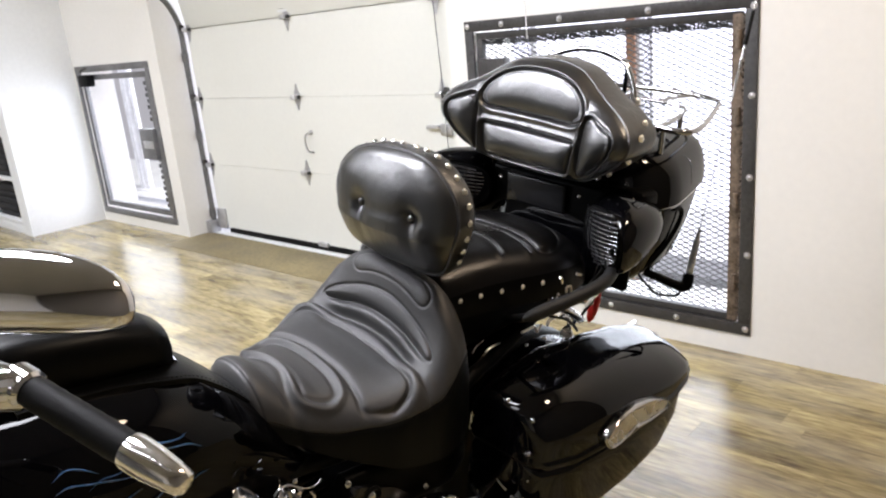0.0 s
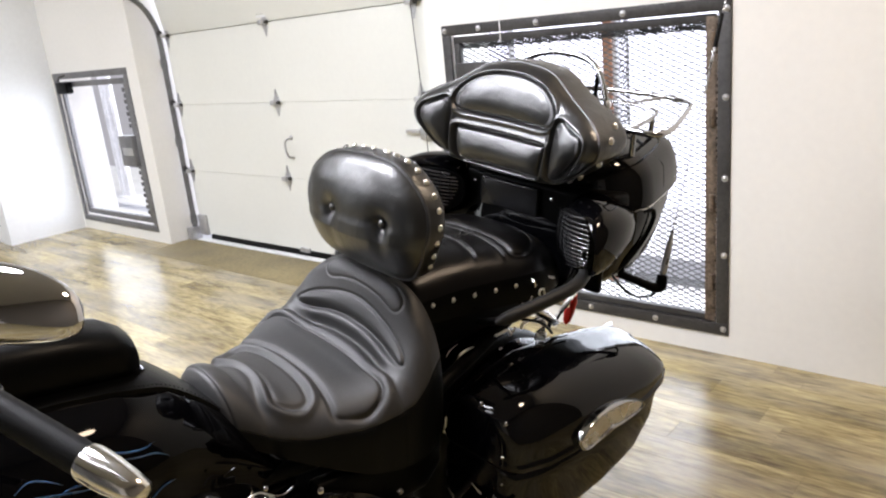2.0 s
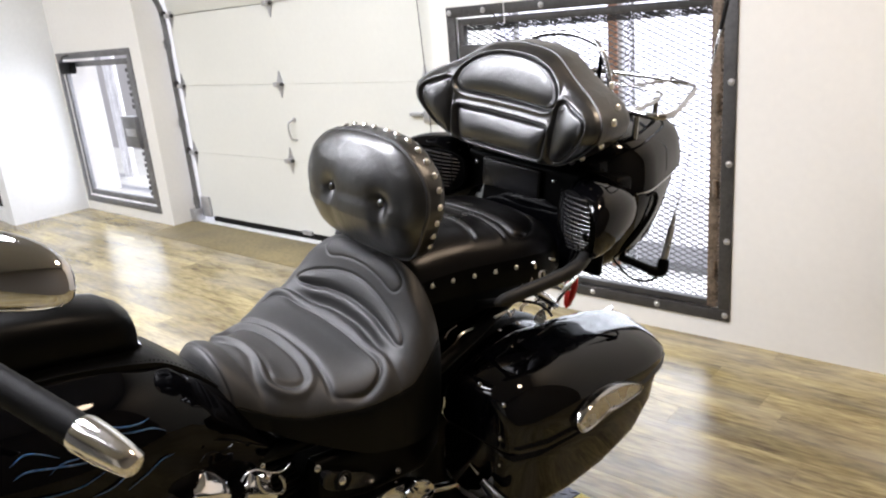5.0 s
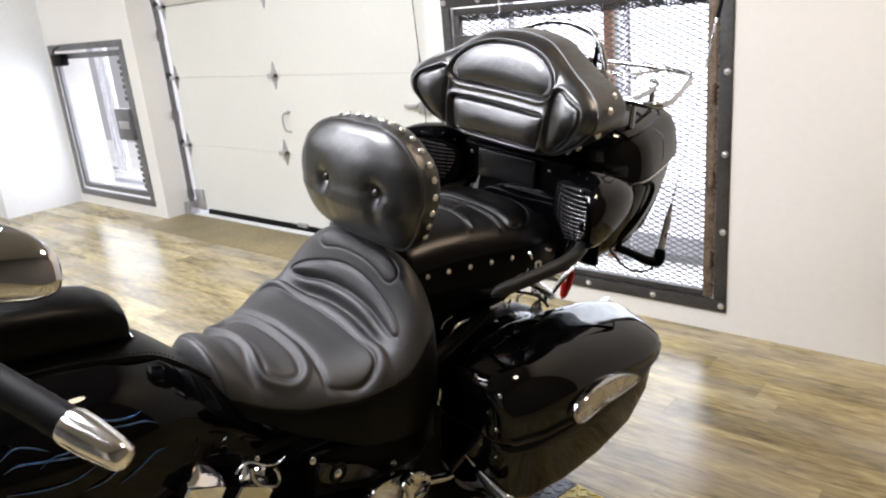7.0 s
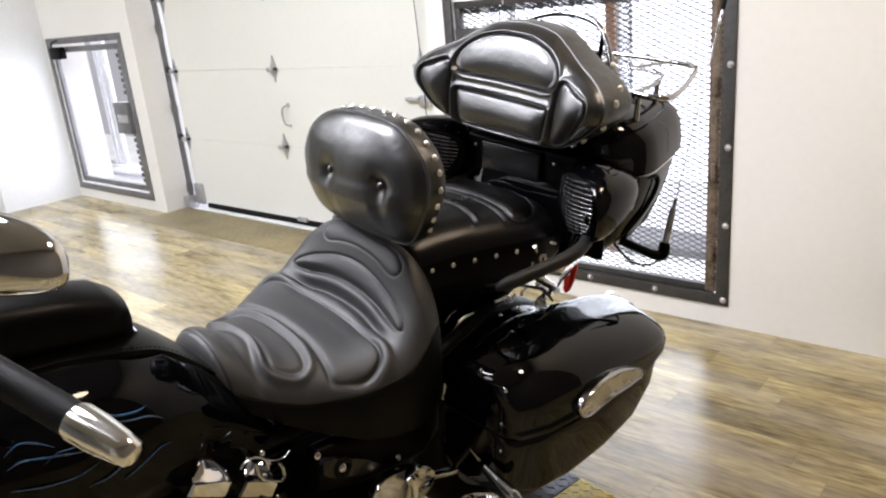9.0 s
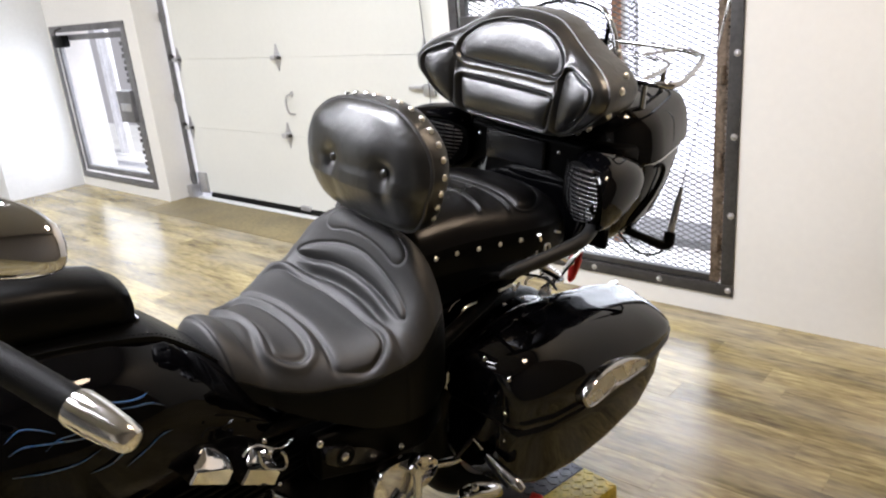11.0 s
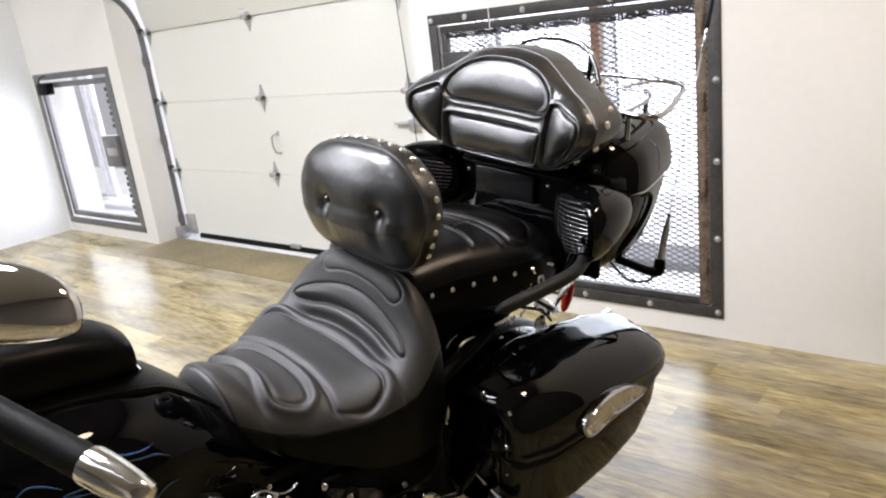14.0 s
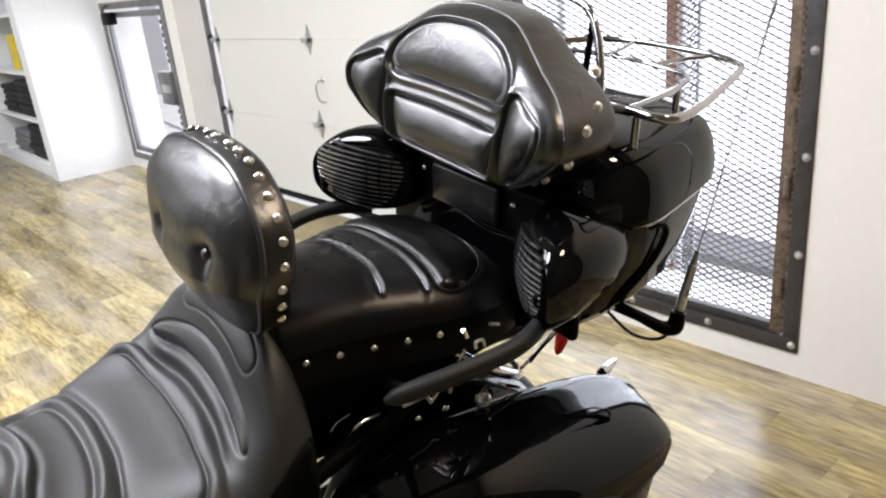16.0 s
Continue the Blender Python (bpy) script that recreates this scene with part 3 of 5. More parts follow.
def hinge_leaf(bm, s):
    """One kite-shaped leaf of a door hinge, up (1) or down (-1)."""
    outline = [(-0.034, 0.0), (0.034, 0.0), (0.026, 0.024 * s), (0.010, 0.066 * s), (0.005, 0.088 * s), (-0.005, 0.088 * s), (-0.010, 0.066 * s), (-0.026, 0.024 * s)]
    return skin(bm, [[(x, y, z) for x, z in outline] for y in (0.0, -0.004)])


def door_hinge(x, z, roller=False):
    ob = new("hinge")
    ob.parent = door
    ob.matrix_basis = pose(x, 0.235, z)
    for s in (1, -1):
        part("leaf", hinge_leaf(bmesh.new(), s), ZINC, ob)
    part("knuckle", turned(bmesh.new(), [(-0.04, 0.009), (-0.04, 0.012), (0.04, 0.012), (0.04, 0.009)], (0, -0.016, 0), (1, 0, 0), 12), STEEL, ob)
    part("bracket", boxed(-0.024, 0.024, -0.045, -0.004, -0.014, 0.016, bevel=0.004), ZINC, ob)
    if roller:
        part("roller", turned(bmesh.new(), [(-0.012, 0.008), (-0.012, 0.022), (0.0, 0.024), (0.012, 0.022), (0.012, 0.008)], (-0.055 if x < -3 else 0.05, -0.03, 0.02), (1, 0, 0), 16), STEEL, ob)


for z in JOINTS[1:]:
    door_hinge(-3.08, z)
    door_hinge(-4.29, z, True)
    door_hinge(-1.775, z, True)
part("lift_handle", tube(bmesh.new(), [(-2.99, 0.236, 0.835), (-3.0, 0.195, 0.82), (-3.005, 0.19, 0.765), (-2.99, 0.195, 0.715), (-2.985, 0.236, 0.70)], 0.0065, 10), ZINC, door, "bent metal lift handle")
part("handle_foot", dome(bmesh.new(), (-2.99, 0.236, 0.835), (0, -1, 0), 0.018, 0.4), ZINC, door)
part("corner_bracket", boxed(-4.31, -4.20, 0.214, 0.235, 0.035, 0.20, bevel=0.004), ZINC, door, "zinc bottom corner bracket")
part("corner_bracket", boxed(-3.05, -2.95, 0.214, 0.235, 0.035, 0.065, bevel=0.004), ZINC, door)
part("slide_lock", boxed(-1.90, -1.80, 0.205, 0.235, 0.880, 0.900, bevel=0.004), ZINC, door, "zinc slide lock")
part("lock_plate", boxed(-1.80, -1.72, 0.214, 0.235, 0.845, 0.910, bevel=0.004), ZINC, door)
part("rating_tag", boxed(-3.16, -3.06, 0.229, 0.235, 1.62, 1.74, bevel=0.001), WHITE_WALL, door, "white paper tag with small grey print")
for i in range(4):
    part("print_bar", boxed(-3.15, -3.08 - 0.01 * (i % 2), 0.2275, 0.2288, 1.64 + i * 0.022, 1.648 + i * 0.022), STEEL, door)


def track(x, side_):
    ob = thing("door_track", pose(0, 0, 0), "galvanised roller track that bends in under the ceiling", "door track", kind="structure")
    line = [(x, 0.205, 0.03), (x, 0.205, 0.6), (x, 0.205, 1.2), (x, 0.205, 1.56), (x, 0.175, 1.70), (x, 0.10, 1.82), (x, -0.02, 1.895), (x, -0.18, 1.92), (x, -1.2, 1.93), (x, -2.2, 1.94)]
    part("rail", tube(bmesh.new(), line, 0.021, 8, flat=0.8), TRACK, ob)
    for z in (0.12, 0.75, 1.35):
        part("jamb_bracket", boxed(min(x, x - side_ * 0.05), max(x, x - side_ * 0.05), 0.20, 0.235, z, z + 0.07, bevel=0.003), TRACK, ob)
    part("hanger", boxed(x - 0.012, x + 0.012, -1.52, -1.49, 1.94, CEILING, bevel=0.002), TRACK, ob)
    part("foot_plate", boxed(x - 0.035, x + 0.03, 0.15, 0.236, 0.0, 0.10, bevel=0.003), ZINC, ob)
    return ob


track(-4.355, 1)
track(-1.525, -1)
part("lift_cable", tube(bmesh.new(), [(-1.745, 0.205, 0.06), (-1.745, 0.205, 1.0), (-1.765, 0.205, 1.60), (-1.765, 0.205, 2.3)], 0.0024, 6), STEEL, door)
mat_strip = mesh_object("floor_strip", boxed(-4.395, -1.505, -0.235, 0.170, -0.004, 0.003, bevel=0.002), MAT_RUBBER)
tagged(mat_strip, "dull tan floor strip along the garage door", "floor strip", kind="structure")

cord = thing("pull_cord", pose(-0.34, -0.97, 0), "thin white cord hanging from the ceiling", "cord")
part("cord_line", tube(bmesh.new(), [(0, 0, CEILING), (0.003, 0, 2.4), (-0.004, 0, 1.8), (0.0, 0, 1.365)], 0.0017, 6), WHITE_WALL, cord)

# open shelves beyond the partition
shelf = thing("shelving_unit", pose(-7.0, -0.385, 0), "white open shelving unit with clothing and packages, against the partition", "shelving")
part("side_panel", boxed(0.92, 0.945, -0.265, 0.26, 0, 2.2, bevel=0.002), WHITE_WALL, shelf)
part("side_panel", boxed(-0.95, -0.925, -0.265, 0.26, 0, 2.2, bevel=0.002), WHITE_WALL, shelf)
part("divider", boxed(-0.49, -0.47, -0.265, 0.255, 0.12, 2.2, bevel=0.002), WHITE_WALL, shelf)
part("back_panel", boxed(-0.925, 0.92, 0.245, 0.26, 0.10, 2.2), WHITE_WALL, shelf)
part("plinth", boxed(-0.925, 0.92, -0.25, 0.24, 0, 0.10, bevel=0.002), WHITE_WALL, shelf)
for z in (0.10, 0.48, 0.88, 1.35, 1.80, 2.18):
    part("shelf_board", boxed(-0.925, 0.92, -0.262, 0.244, z, z + 0.022, bevel=0.002), WHITE_WALL, shelf)


def folded_stack(x, z, w, h, mat, label):
    ob = thing("folded_clothes", pose(x, -0.42, z), label, "clothes", "folded clothes on the shelves")
    n = max(2, int(h / 0.05))
    for i in range(n):
        a, b = random.uniform(-0.015, 0.015), random.uniform(-0.015, 0.015)
        part("garment", boxed(-w / 2 + a, w / 2 + a, -0.19 + b, 0.17 + b, i * h / n, (i + 1) * h / n - 0.002, bevel=0.018, seg=3), mat, ob)


folded_stack(-6.50, 0.502, 0.50, 0.32, CLOTH_BLACK, "stack of folded black shirts on a white shelf")
folded_stack(-7.05, 0.502, 0.48, 0.26, CLOTH_BLACK, "stack of folded black shirts on a white shelf")
folded_stack(-6.48, 0.122, 0.50, 0.30, CLOTH_BLACK, "stack of folded black garments on the lowest shelf")
folded_stack(-7.02, 0.122, 0.46, 0.22, CLOTH_GREY, "low stack of folded grey garments on the lowest shelf")
folded_stack(-7.72, 0.502, 0.36, 0.14, CLOTH_GREY, "low stack of folded grey garments on a white shelf")
pack = thing("package", pose(-6.66, -0.50, 0.902), "yellow package standing on a white shelf", "package")
part("carton", boxed(-0.11, 0.11, -0.06, 0.06, 0, 0.30, bevel=0.006), YELLOW_PACK, pack)
pack = thing("bottle", pose(-6.46, -0.52, 0.902), "blue plastic bottle standing on a white shelf", "bottle")
part("bottle_body", turned(bmesh.new(), [(0, 0.03), (0.01, 0.045), (0.17, 0.045), (0.20, 0.02), (0.22, 0.018)], (0, 0, 0), (0, 0, 1), 20), BLUE_PACK, pack)
part("cap", turned(bmesh.new(), [(0.22, 0.019), (0.245, 0.019), (0.247, 0.015)], (0, 0, 0), (0, 0, 1), 16), WHITE_WALL, pack)


# ---- motorcycle ----
# Local axes: x to the bike's left, y to its rear, z up; it leans on its side stand.
bike = thing("motorcycle", pose(-0.212, -1.93, 0.0, 0, 7.5, -4.0),
             "black touring motorcycle with studded seats, leaning on its side stand", "motorcycle")


def both(build):
    for s in (1, -1):
        build(s)


def saddle(y0, y1, width, crest, base, power, relief, nu, nv, end=0.035, start=-1.0, stop=1.0, centre=0.0, lean=0.0, along=None, lift=None):
    """A padded saddle: rounded across, with its relief along the surface normal; start and stop are shares of its half width."""
    v = np.linspace(0, 1, nv)
    y = y0 + (y1 - y0) * v if along is None else np.interp(along(y0) + (along(y1) - along(y0)) * v, along(np.linspace(y0, y1, 800)), np.linspace(y0, y1, 800))
    e = 2 / (power(y) if callable(power) else power + 0 * y)[:, None]
    first, last = (np.sign(q) * np.arcsin(np.abs(q) ** (1 / e)) for q in (start, stop))
    a = first + (last - first) * np.linspace(0, 1, nu)[None, :]
    sx = np.sign(np.sin(a)) * np.abs(np.sin(a)) ** e
    sz = np.abs(np.cos(a)) ** e
    close = np.sqrt(np.clip(1 - np.clip(1 - np.minimum(y - y0, y1 - y) / end, 0, 1) ** 2, 0, 1))
    w, h, b = width(y) * (0.75 + 0.25 * close), crest(y) - base(y), base(y)
    X = w[:, None] * sx
    Y = np.repeat(y[:, None], nu, 1)
    Z = b[:, None] + (h * (0.35 + 0.65 * close))[:, None] * sz
    if lift is not None:
        Z = Z + lift(X, Y) * sz ** 0.5
    P = np.stack([X, Y, Z], -1)
    du, dv = np.gradient(P, axis=1), np.gradient(P, axis=0)
    N = np.cross(du, dv)
    N /= np.maximum(np.linalg.norm(N, axis=-1, keepdims=True), 1e-9)
    P = P + N * relief(X, Y)[..., None]
    P[..., 2] -= lean * P[..., 0]
    P[..., 0] += centre
    bm = bmesh.new()
    sheet(bm, P)
    return bm


# rider's seat
seat_w = curve_of([-.348, -.33, -.30, -.26, -.22, -.15, -.08, 0, .06, .11, .14], [.080, .096, .114, .136, .158, .194, .224, .240, .230, .202, .175])
seat_z = curve_of([-.348, -.335, -.31, -.285, -.262, -.235, -.20, -.15, -.10, -.05, -.015, .008, .024, .038, .052, .064, .08, .11, .14],
                  [.838, .852, .856, .843, .826, .822, .806, .797, .793, .791, .794, .804, .826, .851, .882, .910, .929, .938, .93])
seat_b = curve_of([-.348, -.32, -.28, -.2, -.1, 0, .14], [.77, .755, .730, .685, .645, .632, .65])
seat_p = curve_of([-.348, -.28, -.22, -.15, .14], [2.0, 2.1, 2.5, 3.6, 3.6])
_y = np.linspace(-.348, .14, 900)
_u = np.concatenate([[0], np.cumsum(np.hypot(np.diff(_y), np.diff(seat_z(_y))))])


def seat_u(y):
    """Length along the crest of the seat."""
    return np.interp(y, _y, _u)


seat_wing = curve_of([-.348, -.16, -.12, -.08, -.04, 0, .03, .05, .07, .10, .14], [0, 0, .002, .012, .022, .028, .023, .008, -.008, -.014, -.012])


def seat_lift(x, y):
    """The dished seat's raised sides."""
    t = np.clip((np.abs(x) - 0.09) / 0.12, 0, 1)
    return seat_wing(y) * t * t * (3 - 2 * t)


def on_seat(half):
    return [(x, float(seat_u(y))) for x, y in half]


SEAT_CAP = on_seat([(0, .0655), (.055, .0625), (.095, .058), (.114, .060), (.122, .068), (.117, .077), (.10, .084), (.06, .094), (0, .099)])
SEAT_BLADE = on_seat([(0, .032), (.05, .030), (.09, .0265), (.12, .0205), (.148, .0150), (.166, .0128), (.177, .0165), (.170, .0250), (.142, .0362), (.11, .043), (.06, .0495), (0, .053)])
SEAT_MAIN = on_seat([(0, -.118), (.045, -.119), (.09, -.127), (.14, -.140), (.166, -.147), (.184, -.124), (.197, -.097), (.197, -.072), (.186, -.049), (.162, -.036), (.115, -.028), (.055, -.021), (0, -.019)])
SEAT_FRONT = on_seat([(0, -.218), (.03, -.221), (.07, -.234), (.092, -.239), (.108, -.230), (.121, -.207), (.124, -.186), (.111, -.167), (.062, -.151), (0, -.146)])
SEAT_FOLD = curve_of([0, .05, .10, .15, .175, .195, .217, .25], [float(seat_u(y)) for y in (.011, .009, .003, -.0075, -.013, -.019, -.023, -.026)])
SEAM = 0.955


def tuck(d, deep, reach, sharp):
    """A padded roll (d > 0) turned under to a fold that it shares with the next one."""
    return -deep * np.where(d > 0, np.exp(-(np.maximum(d, 0) / reach) ** 1.5), np.exp(-(d / sharp) ** 2))


def seat_relief(x, y):
    ax, u = np.abs(x), seat_u(y)
    # small stitched panel under the backrest
    d = outline_distance(x, u, SEAT_CAP)
    r = -0.0022 * bump_at(d, 0.0024) + 0.0012 * swell(d, 0.014)
    # puffed crescent turned under along its lower edge
    d = outline_distance(x, u, SEAT_BLADE)
    low = 1 / (1 + np.exp((u - float(seat_u(.0345)) + 0.9 * ax * ax) / 0.008)) / (1 + np.exp((ax - 0.150) / 0.012))
    r = r - 0.0034 * (1 - low) * bump_at(d, 0.0034) + low * tuck(d, 0.0125, 0.017, 0.0055) + 0.0050 * swell(d, 0.022) + 0.0030 * low * bump_at(d + 0.016, 0.010)
    # second roll over the next fold
    d = u - SEAT_FOLD(ax)
    fade = 1 / (1 + np.exp((ax - 0.222) / 0.010))
    middle = 1 - 0.55 * np.clip((ax - 0.10) / 0.08, 0, 1)
    r = r - 0.0030 * (1 - fade) * bump_at(d, 0.0024) * (ax < SEAM * seat_w(y))
    r = r + fade * (middle * tuck(d, 0.0125, 0.013, 0.0060) + 0.0032 * bump_at(d + 0.018, 0.012))
    # broad flat panel inside one crease, with a padded border behind and beside it
    d = outline_distance(x, u, SEAT_MAIN)
    ahead = 1 / (1 + np.exp((u - float(seat_u(-.108)) + 0.6 * ax * ax) / 0.010))
    side_ = 1 / (1 + np.exp(-(ax - 0.150) / 0.015)) * (1 - ahead)
    r = r - (0.0028 + 0.0050 * side_) * (1 - ahead) * bump_at(d, 0.0026 + 0.0020 * side_) + 0.0050 * side_ * bump_at(d + 0.015, 0.010) + 0.0022 * swell(d, 0.02)
    r = r - ahead * 0.0070 / (1 + np.exp((ax - 0.170) / 0.006)) * bump_at(d + 0.004, 0.0056)
    # front panel sunk inside one broad padded roll
    d = outline_distance(x, u, SEAT_FRONT)
    r = r + 0.0058 * bump_at(d + 0.0075, 0.0085) - 0.0046 * bump_at(d - 0.0060, 0.0065) - 0.0015 * swell(d, 0.02)
    r = r - 0.0045 * bump_at(d + 0.021, 0.009) / (1 + np.exp((y + 0.205) / 0.006)) / (1 + np.exp((ax - 0.105) / 0.008))
    r = r - 0.004 * bump_at(y + 0.268, 0.010) - 0.0025 * bump_at(y + 0.322, 0.0022)
    q = ax / np.maximum(seat_w(y), 1e-4)
    return r - 0.0024 * bump_at(q - SEAM, 0.005)


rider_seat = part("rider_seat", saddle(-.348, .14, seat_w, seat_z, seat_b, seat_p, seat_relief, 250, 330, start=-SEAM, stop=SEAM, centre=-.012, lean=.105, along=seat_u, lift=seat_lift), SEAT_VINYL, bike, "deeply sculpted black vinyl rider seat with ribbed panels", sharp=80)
# below the seam the vinyl turns under; its shade is painted by the darker copy
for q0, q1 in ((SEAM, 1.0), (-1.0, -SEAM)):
    part("seat_skirt", saddle(-.348, .14, seat_w, seat_z, seat_b, seat_p, seat_relief, 40, 330, start=q0, stop=q1, centre=-.012, lean=.105, along=seat_u, lift=seat_lift), SHADED_SKIRT, rider_seat, "smooth vinyl skirt of the rider seat, coloured near-black for shade", sharp=80)

# passenger's seat
pass_w = curve_of([.09, .14, .2, .28, .36, .44, .52, .545], [.118, .132, .147, .174, .200, .212, .190, .165])
pass_z = curve_of([.09, .14, .2, .28, .36, .44, .52, .545], [.935, .947, .956, .961, .959, .952, .940, .930])
pass_b = curve_of([.09, .3, .545], [.835, .835, .835])
PASS_REAR = [(0, .402), (.05, .400), (.09, .395), (.125, .388), (.150, .381), (.163, .392), (.166, .415), (.155, .450), (.125, .487), (.075, .510), (0, .519)]


def pass_relief(x, y):
    ax = np.abs(x)
    d = outline_distance(x, y, PASS_REAR)
    r = -0.0040 * bump_at(d, 0.0055) + 0.0060 * swell(d, 0.035)
    for at, bend, wide in ((0.375, 0.8, 0.150), (0.312, 1.6, 0.122)):
        s = y - (at - bend * x * x * np.minimum(1, ax / 0.08))
        fade = 1 / (1 + np.exp((ax - wide) / 0.004))
        r = r + fade * (-0.0040 * bump_at(s, 0.0055) + 0.0015 * bump_at(s - 0.010, 0.006) + 0.0015 * bump_at(s + 0.011, 0.007))
    return r


pillion = part("passenger_seat", saddle(.09, .545, pass_w, pass_z, pass_b, 2.9, pass_relief, 200, 210, start=-.955, stop=.955, centre=-.004), PILLION, bike, "black leather passenger seat with studded skirt", sharp=80)
for q0, q1 in ((.955, 1.0), (-1.0, -.955)):
    part("passenger_skirt", saddle(.09, .545, pass_w, pass_z, pass_b, 2.9, pass_relief, 34, 210, start=q0, stop=q1, centre=-.004), CONSOLE, pillion, "smooth black leather skirt of the passenger seat", sharp=80)


def on_pillion(x, y):
    q = min(0.999, abs(x) / float(pass_w(y)))
    close = math.sqrt(max(0.0, 1 - max(0.0, 1 - min(y - .09, .545 - y) / .035) ** 2))
    return (x - .004, y, float(pass_b(y)) + float(pass_z(y) - pass_b(y)) * (0.35 + 0.65 * close) * (1 - q ** 2.9) ** (1 / 2.9) + float(pass_relief(np.array(x), np.array(y))) + 0.0012)


loop = [(p.x, p.y) for p in smooth_line([(x, y, 0) for x, y in PASS_REAR[:-1] + [(-x, y) for x, y in PASS_REAR[:0:-1]]], 5, True)]
part("seam_cord", tube(bmesh.new(), [on_pillion(x, y) for x, y in loop], 0.0022, 8, True, raw=True), PIPING, pillion, "glossy piping round the stitched panel")
for at, bend, wide in ((0.375, 0.8, 0.150), (0.312, 1.6, 0.122)):
    line = [on_pillion(x, at - bend * x * x * min(1, abs(x) / 0.08)) for x in np.linspace(-wide, wide, 41)]
    part("seam_cord", tube(bmesh.new(), line, 0.0022, 8, raw=True), PIPING, pillion, "glossy piping across the seat")
bm = bmesh.new()
dome(bm, (0, 0, 0), (1, 0, 0), 0.0062, 0.6)
stud_me = mesh_object("stud", bm, NICKEL).data
bpy.data.objects.remove(bpy.data.objects["stud"])
for s in (1, -1):
    for k in range(5):
        y = 0.144 + 0.051 * k
        shared("stud", stud_me, pose(s * (float(pass_w(y)) * 0.985) - 0.004, y, 0.878, 0, 0, 0 if s > 0 else 180), pillion)


# upright pads
def pad(outline, centre, front, back, crown, edge, relief, nr=70, bulge=0.006, roll_deep=0.016, full=2.2):
    """A cushion: front skin, side band and back. outline: (n, 2) of x, z; front, back: y as functions of x, z."""
    out = np.array(outline)
    c = np.array(centre)
    rho = np.linspace(0, 1, nr)[:, None] ** 0.85
    X = c[0] + rho * (out[:, 0] - c[0])[None, :]
    Z = c[1] + rho * (out[:, 1] - c[1])[None, :]
    roll = np.clip((rho - (1 - edge)) / edge, 0, 1)
    Y = front(X, Z) - crown * (1 - rho ** full) + roll_deep * (1 - np.sqrt(1 - roll ** 2 * 0.98)) - relief(X, Z)
    skin_front, skin_band = bmesh.new(), bmesh.new()
    rows = sheet(skin_front, np.stack([X, Y, Z], -1), wrap=True)
    bmesh.ops.remove_doubles(skin_front, verts=rows[0], dist=1e-4)
    ex, ez, ey = X[-1], Z[-1], Y[-1]
    yb = back(ex, ez)
    ring = []
    for t in np.linspace(0, 1, 14):
        k = 1 + bulge * 10 * (t * (1 - t)) - 0.10 * max(0, (t - 0.8) / 0.2) ** 2
        ring.append(np.stack([c[0] + (ex - c[0]) * k, ey + (yb - ey) * t, c[1] + (ez - c[1]) * k], -1))
    for k in (0.6, 0.2):
        ring.append(np.stack([c[0] + (ex - c[0]) * k, back(ex, ez) + 0.004, c[1] + (ez - c[1]) * k], -1))
    last = sheet(skin_band, np.stack(ring), wrap=True)
    skin_band.faces.new(last[-1])
    return skin_front, skin_band, np.stack([ex, ey, ez], -1), yb


def closed_outline(points, per=12):
    return [(p.x, p.y) for p in smooth_line([(x, z, 0) for x, z in points], per, True)]


# rider's backrest
REST_X = 0.0
rest_pts = closed_outline([(0, 1.200), (.066, 1.196), (.109, 1.183), (.149, 1.157), (.176, 1.129), (.190, 1.094), (.190, 1.056), (.170, 1.006), (.143, .971), (.105, .957), (.05, .956), (-.01, .957),
                           (-.07, .959), (-.118, .964), (-.155, .981), (-.178, 1.017), (-.192, 1.057), (-.195, 1.092), (-.180, 1.128), (-.156, 1.158), (-.12, 1.181), (-.066, 1.196)], 14)
BUTTONS = (-0.060, 0.095)


def rest_front(x, z):
    swept = 0.10 * np.maximum(0, -x - 0.02) * np.clip((1.14 - z) / 0.08, 0, 1) + 0.36 * np.maximum(0, 1.045 - z)
    return 0.044 + 0.21 * (z - 1.08) + 0.25 * (x - REST_X) ** 2 + swept


def rest_relief(x, z):
    r = 0.005 * bump_at(z - 1.135, 0.045) * bump_at(x, 0.15) - 0.010 * np.clip((1.07 - z) / 0.10, 0, 1) * bump_at(x, 0.16)
    for bx in BUTTONS:
        d = np.hypot(x - bx, z - 1.083)
        r = r - 0.019 * np.exp(-(d / 0.017) ** 1.15)
        below = np.clip((1.083 - z) / 0.012, 0, 1)
        r = r - 0.009 * bump_at(x - bx - 0.10 * (1.083 - z), 0.013 + 0.09 * np.maximum(0, 1.083 - z)) * below * np.exp(-np.maximum(0, 1.083 - z) / 0.055)
        r = r - 0.004 * bump_at(x - bx, 0.026) * np.exp(-np.maximum(0, z - 1.083) / 0.022) * (1 - below)
    fold = bump_at(z - 1.083 - 0.05 * x, 0.012) * bump_at(x - sum(BUTTONS) / 2, 0.06)
    return r - 0.0012 * fold


backrest = new("rider_backrest")
backrest.parent = bike
tagged(backrest, "black buttoned leather rider backrest edged with nickel studs")
f, b, edge_line, yb = pad(rest_pts, (REST_X, 1.085), rest_front, lambda x, z: rest_front(x, z) + 0.066, 0.028, 0.16, rest_relief, nr=110, full=3.4)
part("front_cushion", f, LEATHER, backrest, sharp=80)
part("side_band", b, LEATHER, backrest, sharp=80)
part("piping", tube(bmesh.new(), [Vector(p) * 1.0 for p in edge_line.tolist()[::3]], 0.0042, 8, True, per=2), PIPING, backrest)
